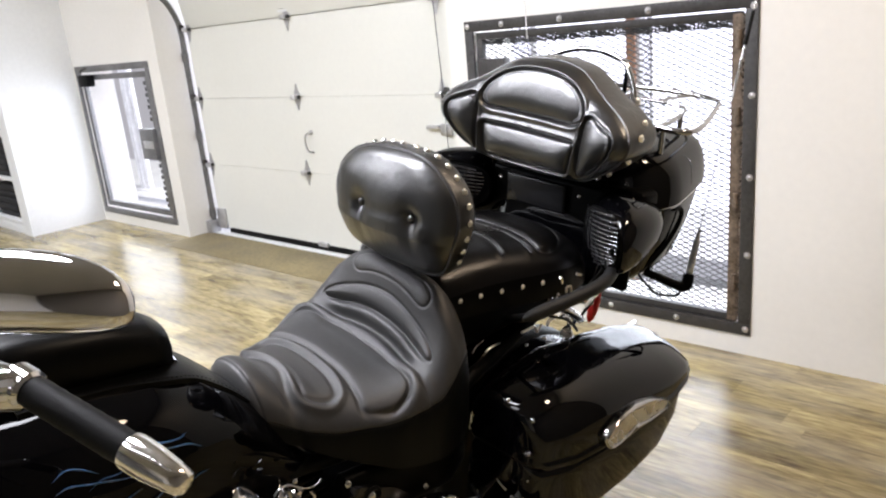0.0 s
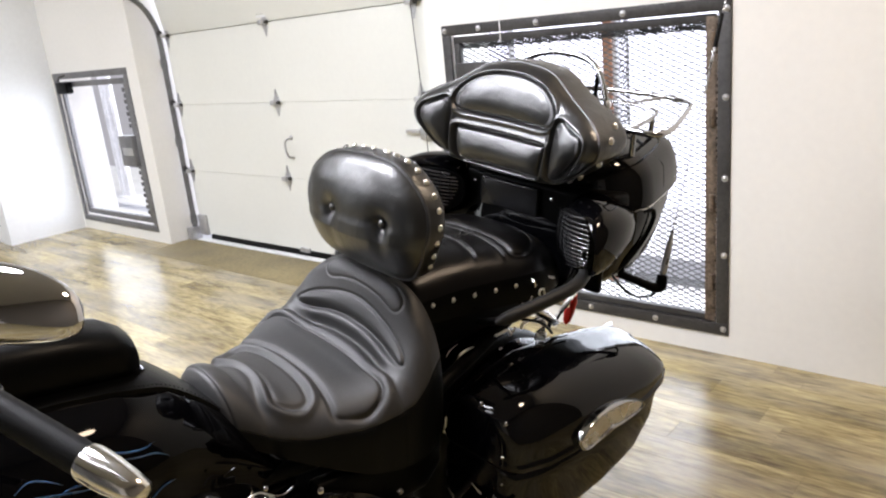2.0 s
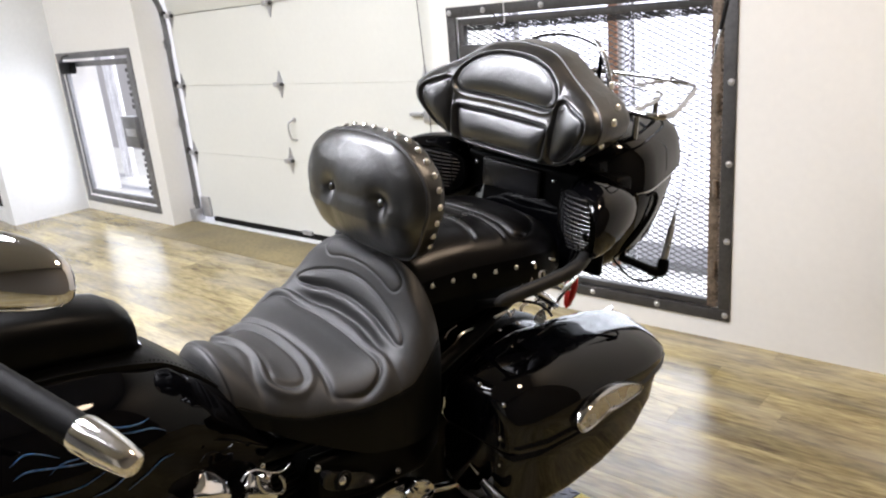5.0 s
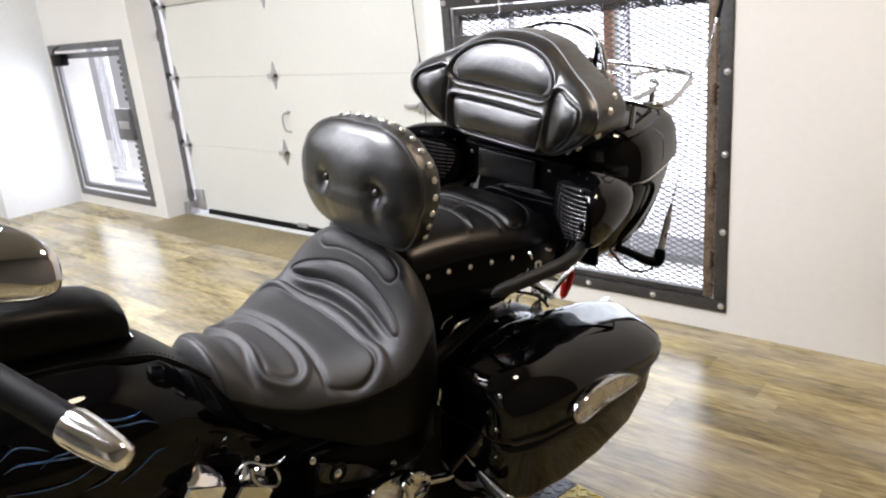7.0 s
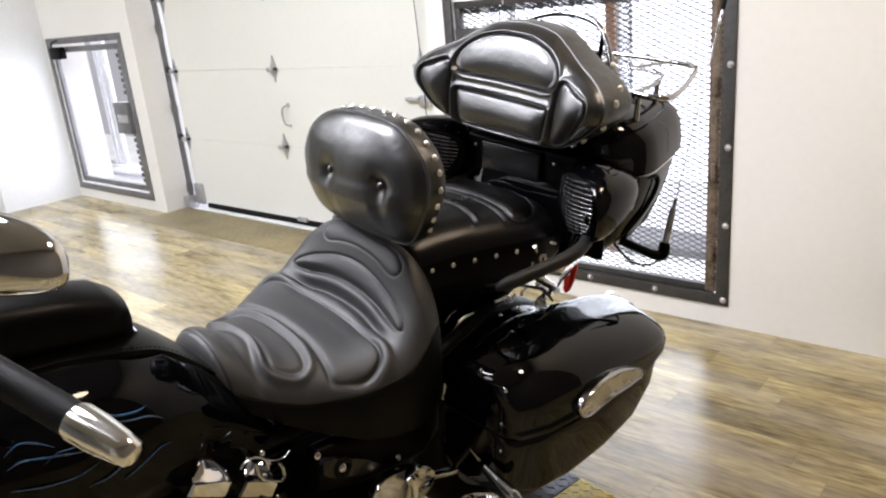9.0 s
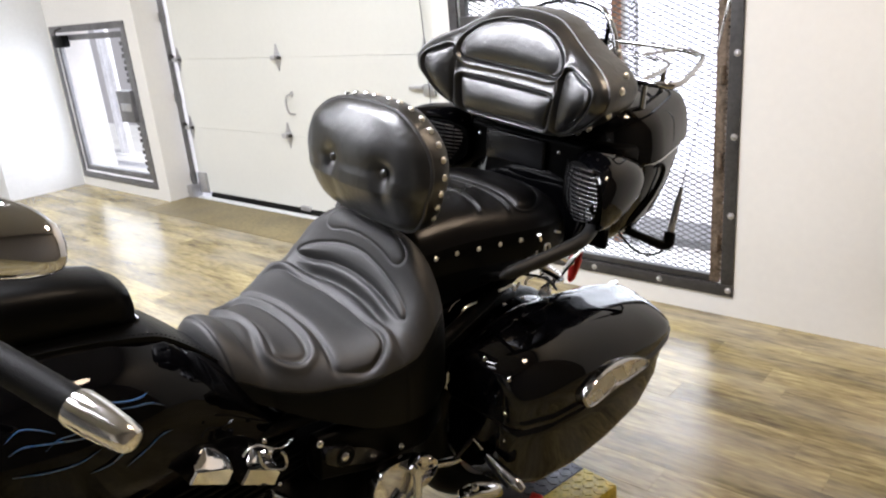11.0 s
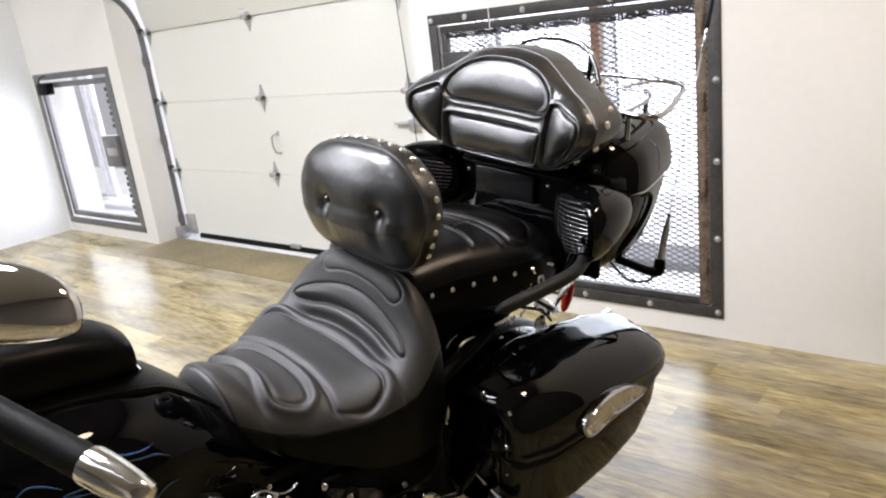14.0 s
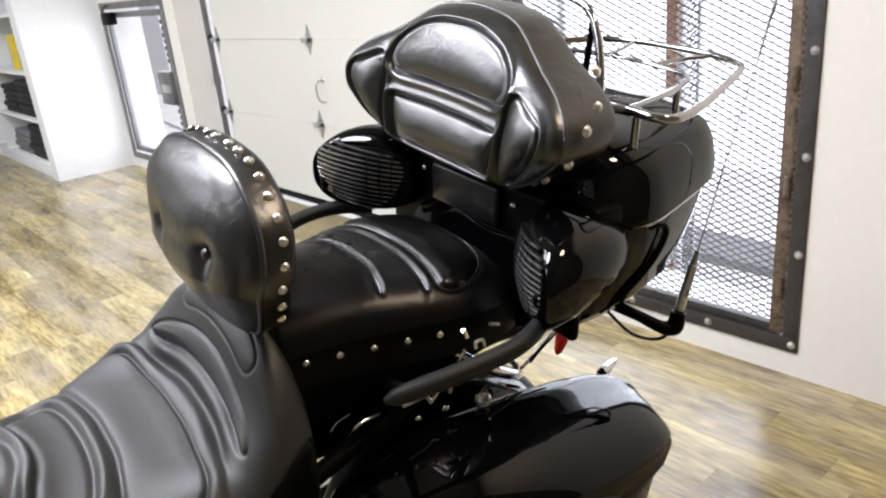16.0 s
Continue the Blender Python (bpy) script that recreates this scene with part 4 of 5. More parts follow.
for bx in BUTTONS:
    y = float(rest_front(np.array(bx), np.array(1.083))) - 0.014
    part("button", dome(bmesh.new(), (bx, y, 1.083), (0, -1, 0.1), 0.0088, 0.7, 14, 4), LEATHER, backrest)
ring = edge_line
length = np.concatenate([[0], np.cumsum(np.linalg.norm(np.diff(ring, axis=0), axis=1))])
crown_at = int(np.argmax(ring[:, 2] - 3 * np.abs(ring[:, 0] + 0.010)))
for k in range(-11, 12):
    i = int(np.searchsorted(length, (length[crown_at] + 0.0313 * k) % length[-1])) % len(ring)
    p = ring[i]
    q = Vector((p[0] - REST_X, 0, p[2] - 1.085)).normalized()
    m = Matrix.Translation((p[0] + q.x * 0.0045, p[1] + 0.028, p[2] + q.z * 0.0045)) @ Vector((q.x, 0, q.z)).to_track_quat("X", "Z").to_matrix().to_4x4() @ Matrix.Diagonal((1.15, 1.15, 1.15, 1))
    shared("stud", stud_me, m, backrest)
part("support_bar", tube(bmesh.new(), [(0.0, 0.13, 0.88), (0.0, 0.122, 0.95), (0.0, 0.122, 1.08)], 0.016, 10), PLASTIC, backrest)

# trunk backrest
tb_half = [(0, 1.333), (.085, 1.324), (.130, 1.303), (.158, 1.285), (.195, 1.264), (.236, 1.245), (.271, 1.221), (.287, 1.194), (.280, 1.164), (.258, 1.142), (.222, 1.112), (.175, 1.086), (.13, 1.075), (.06, 1.068), (0, 1.066)]
TB_SHEAR = 0.035
tb_pts = [(x - .004, z - TB_SHEAR * x) for x, z in closed_outline(tb_half[:-1] + [(-x, z) for x, z in tb_half[:0:-1]], 18)]


def tb_front(x, z):
    return 0.526 + 0.20 * (z - 1.17) - 0.75 * x * x


TB_TOP = [(-.143, 1.207), (.143, 1.207), (.158, 1.222), (.157, 1.248), (.130, 1.280), (.085, 1.303), (0, 1.314), (-.085, 1.303), (-.130, 1.280), (-.157, 1.248), (-.158, 1.222)]
TB_LOW = [(-.128, 1.088), (.128, 1.088), (.143, 1.168), (-.143, 1.168)]
TB_SIDE = [(.157, 1.092), (.176, 1.092), (.226, 1.135), (.254, 1.180), (.250, 1.206), (.176, 1.236), (.163, 1.224)]


def tb_relief(x, z):
    x, z = x + .004, z + TB_SHEAR * x
    r = 0.0 * x
    for pts, rr in ((TB_TOP, 0.014), (TB_LOW, 0.014), (TB_SIDE, 0.010), ([(-a, b) for a, b in TB_SIDE[::-1]], 0.010)):
        r = r + welt(polygon_distance(x, z, pts, rr), groove=0.0072, width=0.0042, rim=0.0042, rim_at=0.010, rim_width=0.006, pillow=0.015, reach=0.050, soft=np.maximum(soft_depth(x, z, pts), 0), domed=True)
    return r


trunk = new("trunk")
trunk.parent = bike
tagged(trunk, "glossy black touring trunk with lid, chrome rack and padded backrest")
f, b, edge_line, yb = pad(tb_pts, (0, 1.175), tb_front, lambda x, z: 0.632 + 0 * x + 0.25 * (z - 1.17), 0.012, 0.20, tb_relief, nr=150, roll_deep=0.042)
part("backrest_cushion", f, LEATHER, trunk, "black leather cushion in five stitched panels", sharp=80)
part("backrest_band", b, LEATHER, trunk, sharp=80)
part("piping", tube(bmesh.new(), [Vector(p) for p in edge_line.tolist()[::5]], 0.0035, 8, True, per=2), PIPING, trunk)
for s in (1, -1):
    for height, y in ((1.192, .548), (1.140, .534), (1.101, .540), (1.082, .556), (1.216, .590), (1.250, .650)):
        near = [p for p in edge_line if p[0] * s > 0.12 and (height > 1.2) == (p[2] > 1.2)]
        p = min(near, key=lambda p: abs(p[2] - height))
        q = Vector((p[0], 0, p[2] - 1.175)).normalized()
        at = Vector((p[0] * 1.013, y, 1.175 + (p[2] - 1.175) * 1.013))
        shared("stud", stud_me, Matrix.Translation(at) @ q.to_track_quat("X", "Z").to_matrix().to_4x4() @ Matrix.Diagonal((1.6, 1.55, 1.55, 1)), trunk)

# trunk body and lid
def tapered(bm):
    """Draws a trunk shape in towards its rear."""
    for v in bm.verts:
        v.co.x *= 1 - 0.26 * max(0.0, (v.co.y - 0.74) / 0.33)
    return bm


body_rows = [(0.793, 0, 0.700, .190, .150), (0.796, 0, 0.706, .215, .172), (0.808, 0, 0.736, .240, .206), (0.84, 0, 0.774, .264, .228), (0.91, 0, 0.802, .278, .234), (0.965, 0, 0.820, .286, .242), (0.992, 0, 0.825, .288, .243)]
part("trunk_body", tapered(loft_up(bmesh.new(), body_rows, 4.0, 64)), PAINT, trunk)
lid_rows = [(0.997, 0, 0.840, .293, .234), (1.003, 0, 0.840, .299, .238), (1.03, 0, 0.840, .298, .236), (1.075, 0, 0.836, .288, .226), (1.105, 0, 0.832, .270, .212), (1.124, 0, 0.828, .238, .188), (1.135, 0, 0.825, .180, .150), (1.139, 0, 0.825, .08, .07)]
lid = part("lid", tapered(loft_up(bmesh.new(), lid_rows, 4.6, 72)), PAINT, trunk)
part("seam_trim", tapered(loft_up(bmesh.new(), [(0.989, 0, 0.836, .290, .234), (0.9995, 0, 0.836, .290, .234)], 3.9, 64)), CHROME_SOFT, trunk)
both(lambda s: part("latch", boxed(-0.034, 0.034, -0.0065, 0.0065, -0.0065, 0.0065, bevel=0.003, m=pose(s * 0.252, 0.583, 1.037, 0, 0, -s * 8)), CHROME, trunk, "chrome latch bar"))
both(lambda s: part("side_strap", tube(bmesh.new(), [(s * .286, .735, .984), (s * .287, .765, .981), (s * .286, .779, .960), (s * .282, .766, .925), (s * .277, .735, .890), (s * .268, .693, .857), (s * .25, .66, .83)], 0.0065, 8, flat=0.6), PLASTIC, trunk))
part("plate_mount", boxed(-0.265, 0.265, 0.578, 0.60, 0.80, 1.045, bevel=0.012, seg=3), PLASTIC, trunk)
part("front_plate", boxed(-0.108, 0.080, 0.563, 0.582, 0.960, 1.036, bevel=0.006, seg=3), PANEL, trunk, "satin black plate under the backrest")
part("front_panel", boxed(-0.286, 0.286, 0.590, 0.66, 0.90, 1.052, bevel=0.015, seg=3), PLASTIC, trunk)


def speaker(s):
    m = pose(s * .250, .500, .982 - .010 * s, 0, 0, -34 * s)

    def moved(bm):
        bmesh.ops.transform(bm, matrix=m, verts=bm.verts)
        return bm

    # the shell sweeps straight back from the grille into the trunk
    back = math.sin(radians(34))
    rows = [(d, -s * back * d / .829, up, hx, hz) for d, up, hx, hz in ((-.004, -.007, .101, .064), (-.010, -.007, .105, .068), (-.006, -.007, .109, .073), (.006, -.005, .112, .080), (.024, -.002, .115, .084), (.05, .001, .117, .083), (.085, .006, .113, .072), (.115, .008, .104, .059), (.14, .006, .090, .047), (.155, .002, .072, .037), (.162, -.002, .045, .024))]
    pod = part("speaker_pod", moved(loft_back(bmesh.new(), rows, 2.5, 64)), PAINT, bike, "glossy black speaker pod with a slatted grille", sharp=60)
    part("grille_back", moved(loft_back(bmesh.new(), [(-.014, -s * .006, -.006, .100, .060), (.0, -s * .006, -.006, .104, .064)], 2.6, 40)), RUBBER, pod)
    for k in range(13):
        z = -.057 + .1140 * k / 12
        h = .104 * max(0.15, 1 - abs(z / .065) ** 2.6) ** (1 / 2.6)
        k_ = (.057 - z) / .114
        line = [(h * (1 - .30 * k_) * t - s * .006 + s * .026 * k_, -.015 - .018 * (1 - t * t) * (1 - (z / .075) ** 2), z - .006 + s * .012 * t) for t in np.linspace(-1, 1, 9)]
        part("slat", moved(tube(bmesh.new(), line, 0.0030, 8, per=2)), GRILLE, pod)
    for x in (-.066, -.040, -.014, .012, .038, .064):
        part("grille_rib", moved(tube(bmesh.new(), [(x - s * .006, -.0165 - .0175 * (1 - (x / .104) ** 2) * (1 - (z / .075) ** 2), z - .006) for z in np.linspace(-.056, .056, 7)], 0.0016, 6, per=2)), RUBBER, pod)
    part("bolt", dome(bmesh.new(), (s * .125, .560, 1.020), (0, -1, 0), 0.006, 0.6), CHROME, pod)
    part("control_knob", turned(bmesh.new(), [(0, .014), (.012, .014), (.016, .010)], (s * .310, .449, .961), (s * .5, -1, 0), 14), PLASTIC, pod)
    part("mount_rod", tube(bmesh.new(), [(s * .17, .50, .90), (s * .14, .47, .87), (s * .12, .44, .82)], 0.008, 8), CHROME, bike)


both(speaker)

# luggage rack and hoop
rack = part("luggage_rack", tube(bmesh.new(), [(.235, .705, 1.186), (.285, .705, 1.184), (.308, .73, 1.183), (.300, .80, 1.184), (.255, .94, 1.187), (.205, 1.075, 1.190), (.165, 1.125, 1.191), (.09, 1.150, 1.192), (0, 1.156, 1.192),
            (-.09, 1.150, 1.192), (-.165, 1.125, 1.191), (-.205, 1.075, 1.190), (-.255, .94, 1.187), (-.300, .80, 1.184), (-.308, .73, 1.183), (-.285, .705, 1.184), (-.235, .705, 1.186)], 0.0078, 10, False, 6), RACK, bike, "chrome tubular luggage rack on the trunk lid")
part("inner_rail", tube(bmesh.new(), [(.225, .715, 1.182), (.215, .80, 1.183), (.195, .90, 1.185), (.165, .965, 1.187), (.12, .985, 1.188), (0, 1.0, 1.189), (-.12, .985, 1.188), (-.165, .965, 1.187), (-.195, .90, 1.185), (-.215, .80, 1.183), (-.225, .715, 1.182)], 0.0055, 8), RACK, rack)
both(lambda s: part("stay", tube(bmesh.new(), [(s * .06, .996, 1.188), (s * .075, 1.07, 1.190), (s * .10, 1.146, 1.192)], 0.005, 8), RACK, rack))
part("front_bar", tube(bmesh.new(), [(-.24, .712, 1.180), (0, .700, 1.176), (.24, .712, 1.180)], 0.007, 8), RACK, rack)
for s in (1, -1):
    for y in (.725, .90):
        part("rack_post", turned(bmesh.new(), [(0, .012), (.006, .012), (.008, .007), (.085, .007)], (s * (.238 if y < .8 else .19), y, 1.100), (0, 0, 1), 12), RACK, rack)
hoop = part("hoop", tube(bmesh.new(), [(.176, .700, 1.182), (.164, .714, 1.230), (.132, .734, 1.290), (.100, .744, 1.324), (.05, .748, 1.340), (0, .749, 1.344),
            (-.05, .748, 1.340), (-.100, .744, 1.324), (-.132, .734, 1.290), (-.164, .714, 1.230), (-.176, .700, 1.182)], 0.0076, 10), RACK, bike, "chrome tubular hoop behind the trunk backrest")
both(lambda s: part("hoop_strut", tube(bmesh.new(), [(s * .118, .738, 1.306), (s * .117, .733, 1.255), (s * .116, .728, 1.205)], 0.006, 8), PLASTIC, hoop))

# aerial
mast = part("aerial_base", tube(bmesh.new(), [(.20, .74, .800), (.25, .78, .775), (.288, .805, .758), (.304, .822, .760), (.3045, .828, .790)], [.012, .011, .013, .017, .014], 12), PLASTIC, bike, "black elbow base of the whip aerial")
A0, A1 = Vector((.304, .822, .760)), Vector((.254, 1.077, 1.347))
aim = (A1 - A0)
part("aerial_coil", turned(bmesh.new(), [(.03, .0085), (.032, .0095), (.12, .0085), (.122, .006), (.15, .0045)], A0, aim, 14), CHROME_SOFT, mast)
part("whip", turned(bmesh.new(), [(.14, .0016), (.5, .0013), (.515, .0030), (.59, .0028), (.592, .0040), (.665, .0036), (.67, .0018), (.90, .0012)], A0, aim, 10), CHROME_SOFT, mast)
part("aerial_sleeve", turned(bmesh.new(), [(.645, .0052), (.648, .0058), (.735, .0050), (.738, .0036)], A0, aim, 12), RUBBER, mast)
part("aerial_lead", tube(bmesh.new(), [(.303, .825, .752), (.28, .81, .725), (.24, .78, .73), (.21, .73, .79)], 0.0035, 6), RUBBER, mast)

# passenger rails
both(lambda s: part("passenger_rail", tube(bmesh.new(), [(s * .262, .190, .866), (s * .268, .205, .870), (s * .278, .230, .876), (s * .300, .310, .888), (s * .314, .390, .899), (s * .300, .455, .905), (s * .26, .52, .905)], [.004, .0125, .0148, .0148, .0148, .0148, .0148], 12), GRIP_RAIL, bike, "matt black passenger hand rail"))


both(lambda s: part("rail_bracket", tube(bmesh.new(), [(s * .272, .235, .868), (s * .22, .25, .835), (s * .15, .27, .80)], 0.010, 10), RUBBER, bike))


# saddlebags
def saddlebag(s):
    rows = [(.118, .272, .070), (.122, .275, .092), (.135, .280, .106), (.20, .288, .120), (.32, .292, .126), (.46, .293, .127), (.60, .292, .122), (.70, .288, .108), (.755, .284, .090), (.780, .283, .070), (.787, .283, .050)]
    top = curve_of([.118, .14, .20, .40, .60, .72, .77, .79], [.695, .712, .714, .692, .652, .612, .586, .568])
    seam = curve_of([.118, .40, .70, .79], [.585, .568, .552, .548])
    low = curve_of([.118, .20, .40, .60, .70, .75, .79], [.430, .395, .380, .392, .432, .475, .525])
    body, cover = bmesh.new(), bmesh.new()
    rings = []
    for y, cx, hx in rows:
        zc, hz = float(seam(y) + low(y)) / 2, float(seam(y) - low(y)) / 2
        y = .118 + (y - .118) * .978
        rings.append([(s * cx + (x - s * cx) * (0.955 - 0.09 * (zc + hz - z) / max(0.02, 2 * hz)), y, z) for x, z in oval(s * cx, zc, hx, hz, 5.0, 64)])
    skin(body, rings)
    rings = []
    for y, cx, hx in rows:
        z0, h = float(seam(y)) + 0.002, float(top(y) - seam(y))
        ring = []
        for side in (1, -1):
            lip = [(hx * 1.0, 0.0), (hx * 1.022 + .002, 0.002), (hx * 1.022 + .002, 0.013), (hx + .0005, 0.017)]
            for dx, dz in (lip if side > 0 else []):
                ring.append((s * cx + dx, y, z0 + dz))
            if side > 0:
                for k in range(1, 56):
                    a = math.pi * k / 56
                    c, sn = math.cos(a), math.sin(a)
                    ring.append((s * cx + hx * math.copysign(abs(c) ** (2 / 3.0), c), y, z0 + 0.017 + (h - 0.017 + 0.066 * ((1 - c) / 2) ** 1.5 * min(1, (y - .118) / .2)) * abs(sn) ** (2 / 2.3)))
            for dx, dz in (lip[::-1] if side < 0 else []):
                ring.append((s * cx - dx, y, z0 + dz))
        rings.append(ring)
    skin(cover, rings)
    bag = new("saddlebag")
    bag.parent = bike
    tagged(bag, "glossy black hard saddlebag with a hinged lid and chrome trim")
    part("case", body, PAINT, bag)
    part("lid", cover, PAINT, bag, sharp=60)
    part("seal", skin(bmesh.new(), [[(s * cx + hx * 0.93 * c, y, float(seam(y)) + dz) for c, dz in ((-1, -.002), (1, -.002), (1, .003), (-1, .003))] for y, cx, hx in rows]), RUBBER, bag)
    # half-moon trim: straight below, arched above, with a sunk middle
    arc = smooth_line([(.288, .594, 0), (.287, .612, 0), (.312, .628, 0), (.352, .638, 0), (.404, .639, 0), (.460, .628, 0), (.520, .603, 0), (.556, .580, 0), (.545, .569, 0), (.470, .568, 0), (.385, .569, 0), (.310, .572, 0)], 5, True)
    mid = Vector((.415, .600, 0))

    def trim_ring(x, inset):
        ring = []
        for p in arc:
            q = p + (mid - p).normalized() * inset * (0.55 + 0.45 * abs((mid - p).normalized().y))
            ring.append((s * x, q.x, q.y))
        return ring

    part("trim", skin(bmesh.new(), [trim_ring(*q) for q in ((.408, 0), (.424, 0), (.4295, .0015), (.4318, .005), (.4315, .010), (.4290, .0135), (.4230, .015))]), RACK, bag, "half-moon chrome trim with a raised rim", sharp=60)
    part("trim_inlay", skin(bmesh.new(), [trim_ring(*q) for q in ((.420, .014), (.4265, .014), (.4275, .022), (.4268, .034))]), CHROME_SOFT, bag, "sunk brushed inlay of the trim")
    part("lid_latch", boxed(-.010, .010, -.028, .028, -.004, .006, bevel=.003, m=pose(s * .300, .672, .638, -16, s * 18, 0)), PLASTIC, bag)
    part("lid_stay", tube(bmesh.new(), [(s * .290, .600, .668), (s * .296, .635, .657), (s * .300, .665, .644)], .003, 8), PLASTIC, bag)
    for x, y, z, r in ((.288, .121, .716, .005), (.360, .112, .705, .005), (.354, .112, .622, .004), (.356, .112, .555, .003)):
        part("screw", dome(bmesh.new(), (s * x, y, z), (s * .4, -1, .3), r, .6), CHROME, bag)


both(saddlebag)

# rear mudguard, lamp, chrome fittings
ring_rows = []
for t in np.linspace(-0.55, 1.05, 26):
    a = math.pi / 2 - t * 1.45
    y, z = .50 + .300 * math.cos(a), .312 + .300 * math.sin(a)
    n = Vector((0, math.cos(a), math.sin(a)))
    ring_rows.append([Vector((x, y, z)) - n * (0.055 * (abs(x) / .115) ** 2.6) for x in np.linspace(-.115, .115, 17)] + [Vector((x, y, z)) - n * (0.008 + 0.055 * (abs(x) / .11) ** 2.6) for x in np.linspace(.11, -.11, 17)])
part("rear_mudguard", skin(bmesh.new(), ring_rows), PAINT, bike, sharp=60)


def signal(s):
    stalk = part("turn_signal", tube(bmesh.new(), [(s * .010, .775, .64), (s * .012, .80, .625), (s * .016, .826, .605)], .009, 10), CHROME, bike, "chrome rear turn signal with a red lens")
    part("reflector", loft_up(bmesh.new(), [(.543, s * .014, .826, .004, .003), (.552, s * .015, .829, .011, .008), (.580, s * .015, .838, .017, .011), (.612, s * .014, .848, .019, .011), (.636, s * .012, .856, .015, .009), (.642, s * .012, .858, .006, .004)], 2.4, 16), RED_LENS, stalk)


signal(1)
lamp = part("indicator_stalk", tube(bmesh.new(), [(.150, .740, .566), (.176, .785, .580), (.168, .797, .583)], [.008, .008, .011], 12), PLASTIC, bike, "black stalk of the rear indicator")
part("indicator_bullet", turned(bmesh.new(), [(0, .010), (.004, .0125), (.030, .0120), (.062, .0090), (.086, .0045), (.092, .0015)], (.164, .800, .583), (-.32, .93, -.16), 20), CHROME, lamp, "chrome bullet indicator housing")
for s in (1, -1):
    part("trunk_strut", tube(bmesh.new(), [(s * .13, .45, .86), (s * .135, .60, .80), (s * .12, .74, .79)], .010, 10), RUBBER, bike)
    part("side_panel", loft_back(bmesh.new(), [(.085, s * .07, .74, .02, .06), (.095, s * .072, .74, .032, .085), (.20, s * .074, .75, .036, .09), (.40, s * .07, .77, .034, .08), (.46, s * .065, .78, .015, .05)], 4, 28), PAINT, bike)
    part("frame_rail", tube(bmesh.new(), [(s * .10, -.30, .66), (s * .13, .0, .64), (s * .13, .25, .70), (s * .11, .50, .76), (s * .10, .70, .72)], .017, 10), RUBBER, bike)
# bright fittings in the gap behind the seat
part("frame_trim", tube(bmesh.new(), [(0.150, 0.192, 0.727), (0.150, 0.202, 0.737), (0.150, 0.216, 0.744), (0.150, 0.237, 0.745), (0.150, 0.258, 0.743)], [.001, .0026, .0030, .0024, .001], 8), NICKEL, bike, "chrome trim arc on the frame")
part("frame_trim", tube(bmesh.new(), [(0.150, 0.161, 0.755), (0.150, 0.174, 0.767), (0.150, 0.197, 0.772)], .0016, 8), CHROME, bike)
for y, z, x, r in ((.431, .728, .205, .010), (.345, .742, .205, .006), (.30, .735, .190, .005), (.250, .615, .181, .006)):
    part("bolt", dome(bmesh.new(), (x, y, z), (1, -.3, .5), r, .5, 14), CHROME, bike)
part("bolt_ring", tube(bmesh.new(), [(.203 + .004 * math.sin(q), .431 + .016 * math.cos(q), .728 + .016 * math.sin(q)) for q in np.linspace(0, 2 * math.pi, 17)[:-1]], .003, 6, True, per=2), CHROME_SOFT, bike)
part("shock_cover", tube(bmesh.new(), [(.170, .395, .815), (.195, .425, .790), (.200, .465, .760), (.185, .520, .720), (.160, .560, .690)], [.007, .010, .011, .010, .008], 12), CHROME, bike, "curved chrome shock absorber cover")
part("brake_pipe", tube(bmesh.new(), [(.175, .33, .80), (.205, .37, .79), (.215, .41, .772), (.205, .46, .735), (.19, .50, .70)], .0035, 8), RUBBER, bike)
# pipes and clips under the hand rail
for line, r in (([(0.205, 0.261, 0.789), (0.205, 0.284, 0.788), (0.205, 0.305, 0.787), (0.205, 0.316, 0.770)], .0032), ([(0.205, 0.318, 0.772), (0.205, 0.325, 0.778), (0.205, 0.331, 0.785)], .0030), ([(0.205, 0.355, 0.771), (0.205, 0.356, 0.781), (0.205, 0.364, 0.784), (0.205, 0.380, 0.784)], .0034),
                ([(0.225, 0.365, 0.896), (0.225, 0.369, 0.889), (0.225, 0.372, 0.880)], .0040), ([(0.225, 0.392, 0.851), (0.225, 0.392, 0.862), (0.225, 0.406, 0.862), (0.225, 0.410, 0.848)], .0028), ([(0.215, 0.365, 0.835), (0.215, 0.377, 0.850)], .0020), ([(0.235, 0.412, 0.894), (0.235, 0.431, 0.886)], .0030)):
    part("bracket_rod", tube(bmesh.new(), line, r, 8, per=4), NICKEL, bike)
part("shock_pipe", tube(bmesh.new(), [(0.130, 0.511, 0.720), (0.130, 0.535, 0.718), (0.130, 0.558, 0.707), (0.130, 0.577, 0.687), (0.130, 0.572, 0.667)], [.004, .006, .007, .007, .005], 10), CHROME, bike, "bent chrome pipe behind the shock absorber")
part("shock_pipe", tube(bmesh.new(), [(0.135, 0.501, 0.715), (0.135, 0.525, 0.710), (0.135, 0.544, 0.693), (0.135, 0.542, 0.681)], .005, 10), CHROME, bike)
stay = part("lamp_stay", tube(bmesh.new(), [(0.075, 0.650, 0.616), (0.060, 0.712, 0.625), (0.045, 0.775, 0.639), (0.030, 0.841, 0.642)], [.006, .009, .010, .008], 10, flat=0.6), NICKEL, bike, "bright flat stay beside the red reflector")
part("stay_edge", tube(bmesh.new(), [(0.075, 0.674, 0.621), (0.062, 0.726, 0.632), (0.048, 0.790, 0.643)], .004, 8), RUBBER, stay)
part("lid_lock", turned(bmesh.new(), [(0, .013), (.004, .014), (.007, .010), (.005, .006), (.004, .001)], (0.215, 0.419, 0.733), (.5, -.5, .8), 18), CHROME_SOFT, bike, "round chrome lock barrel")
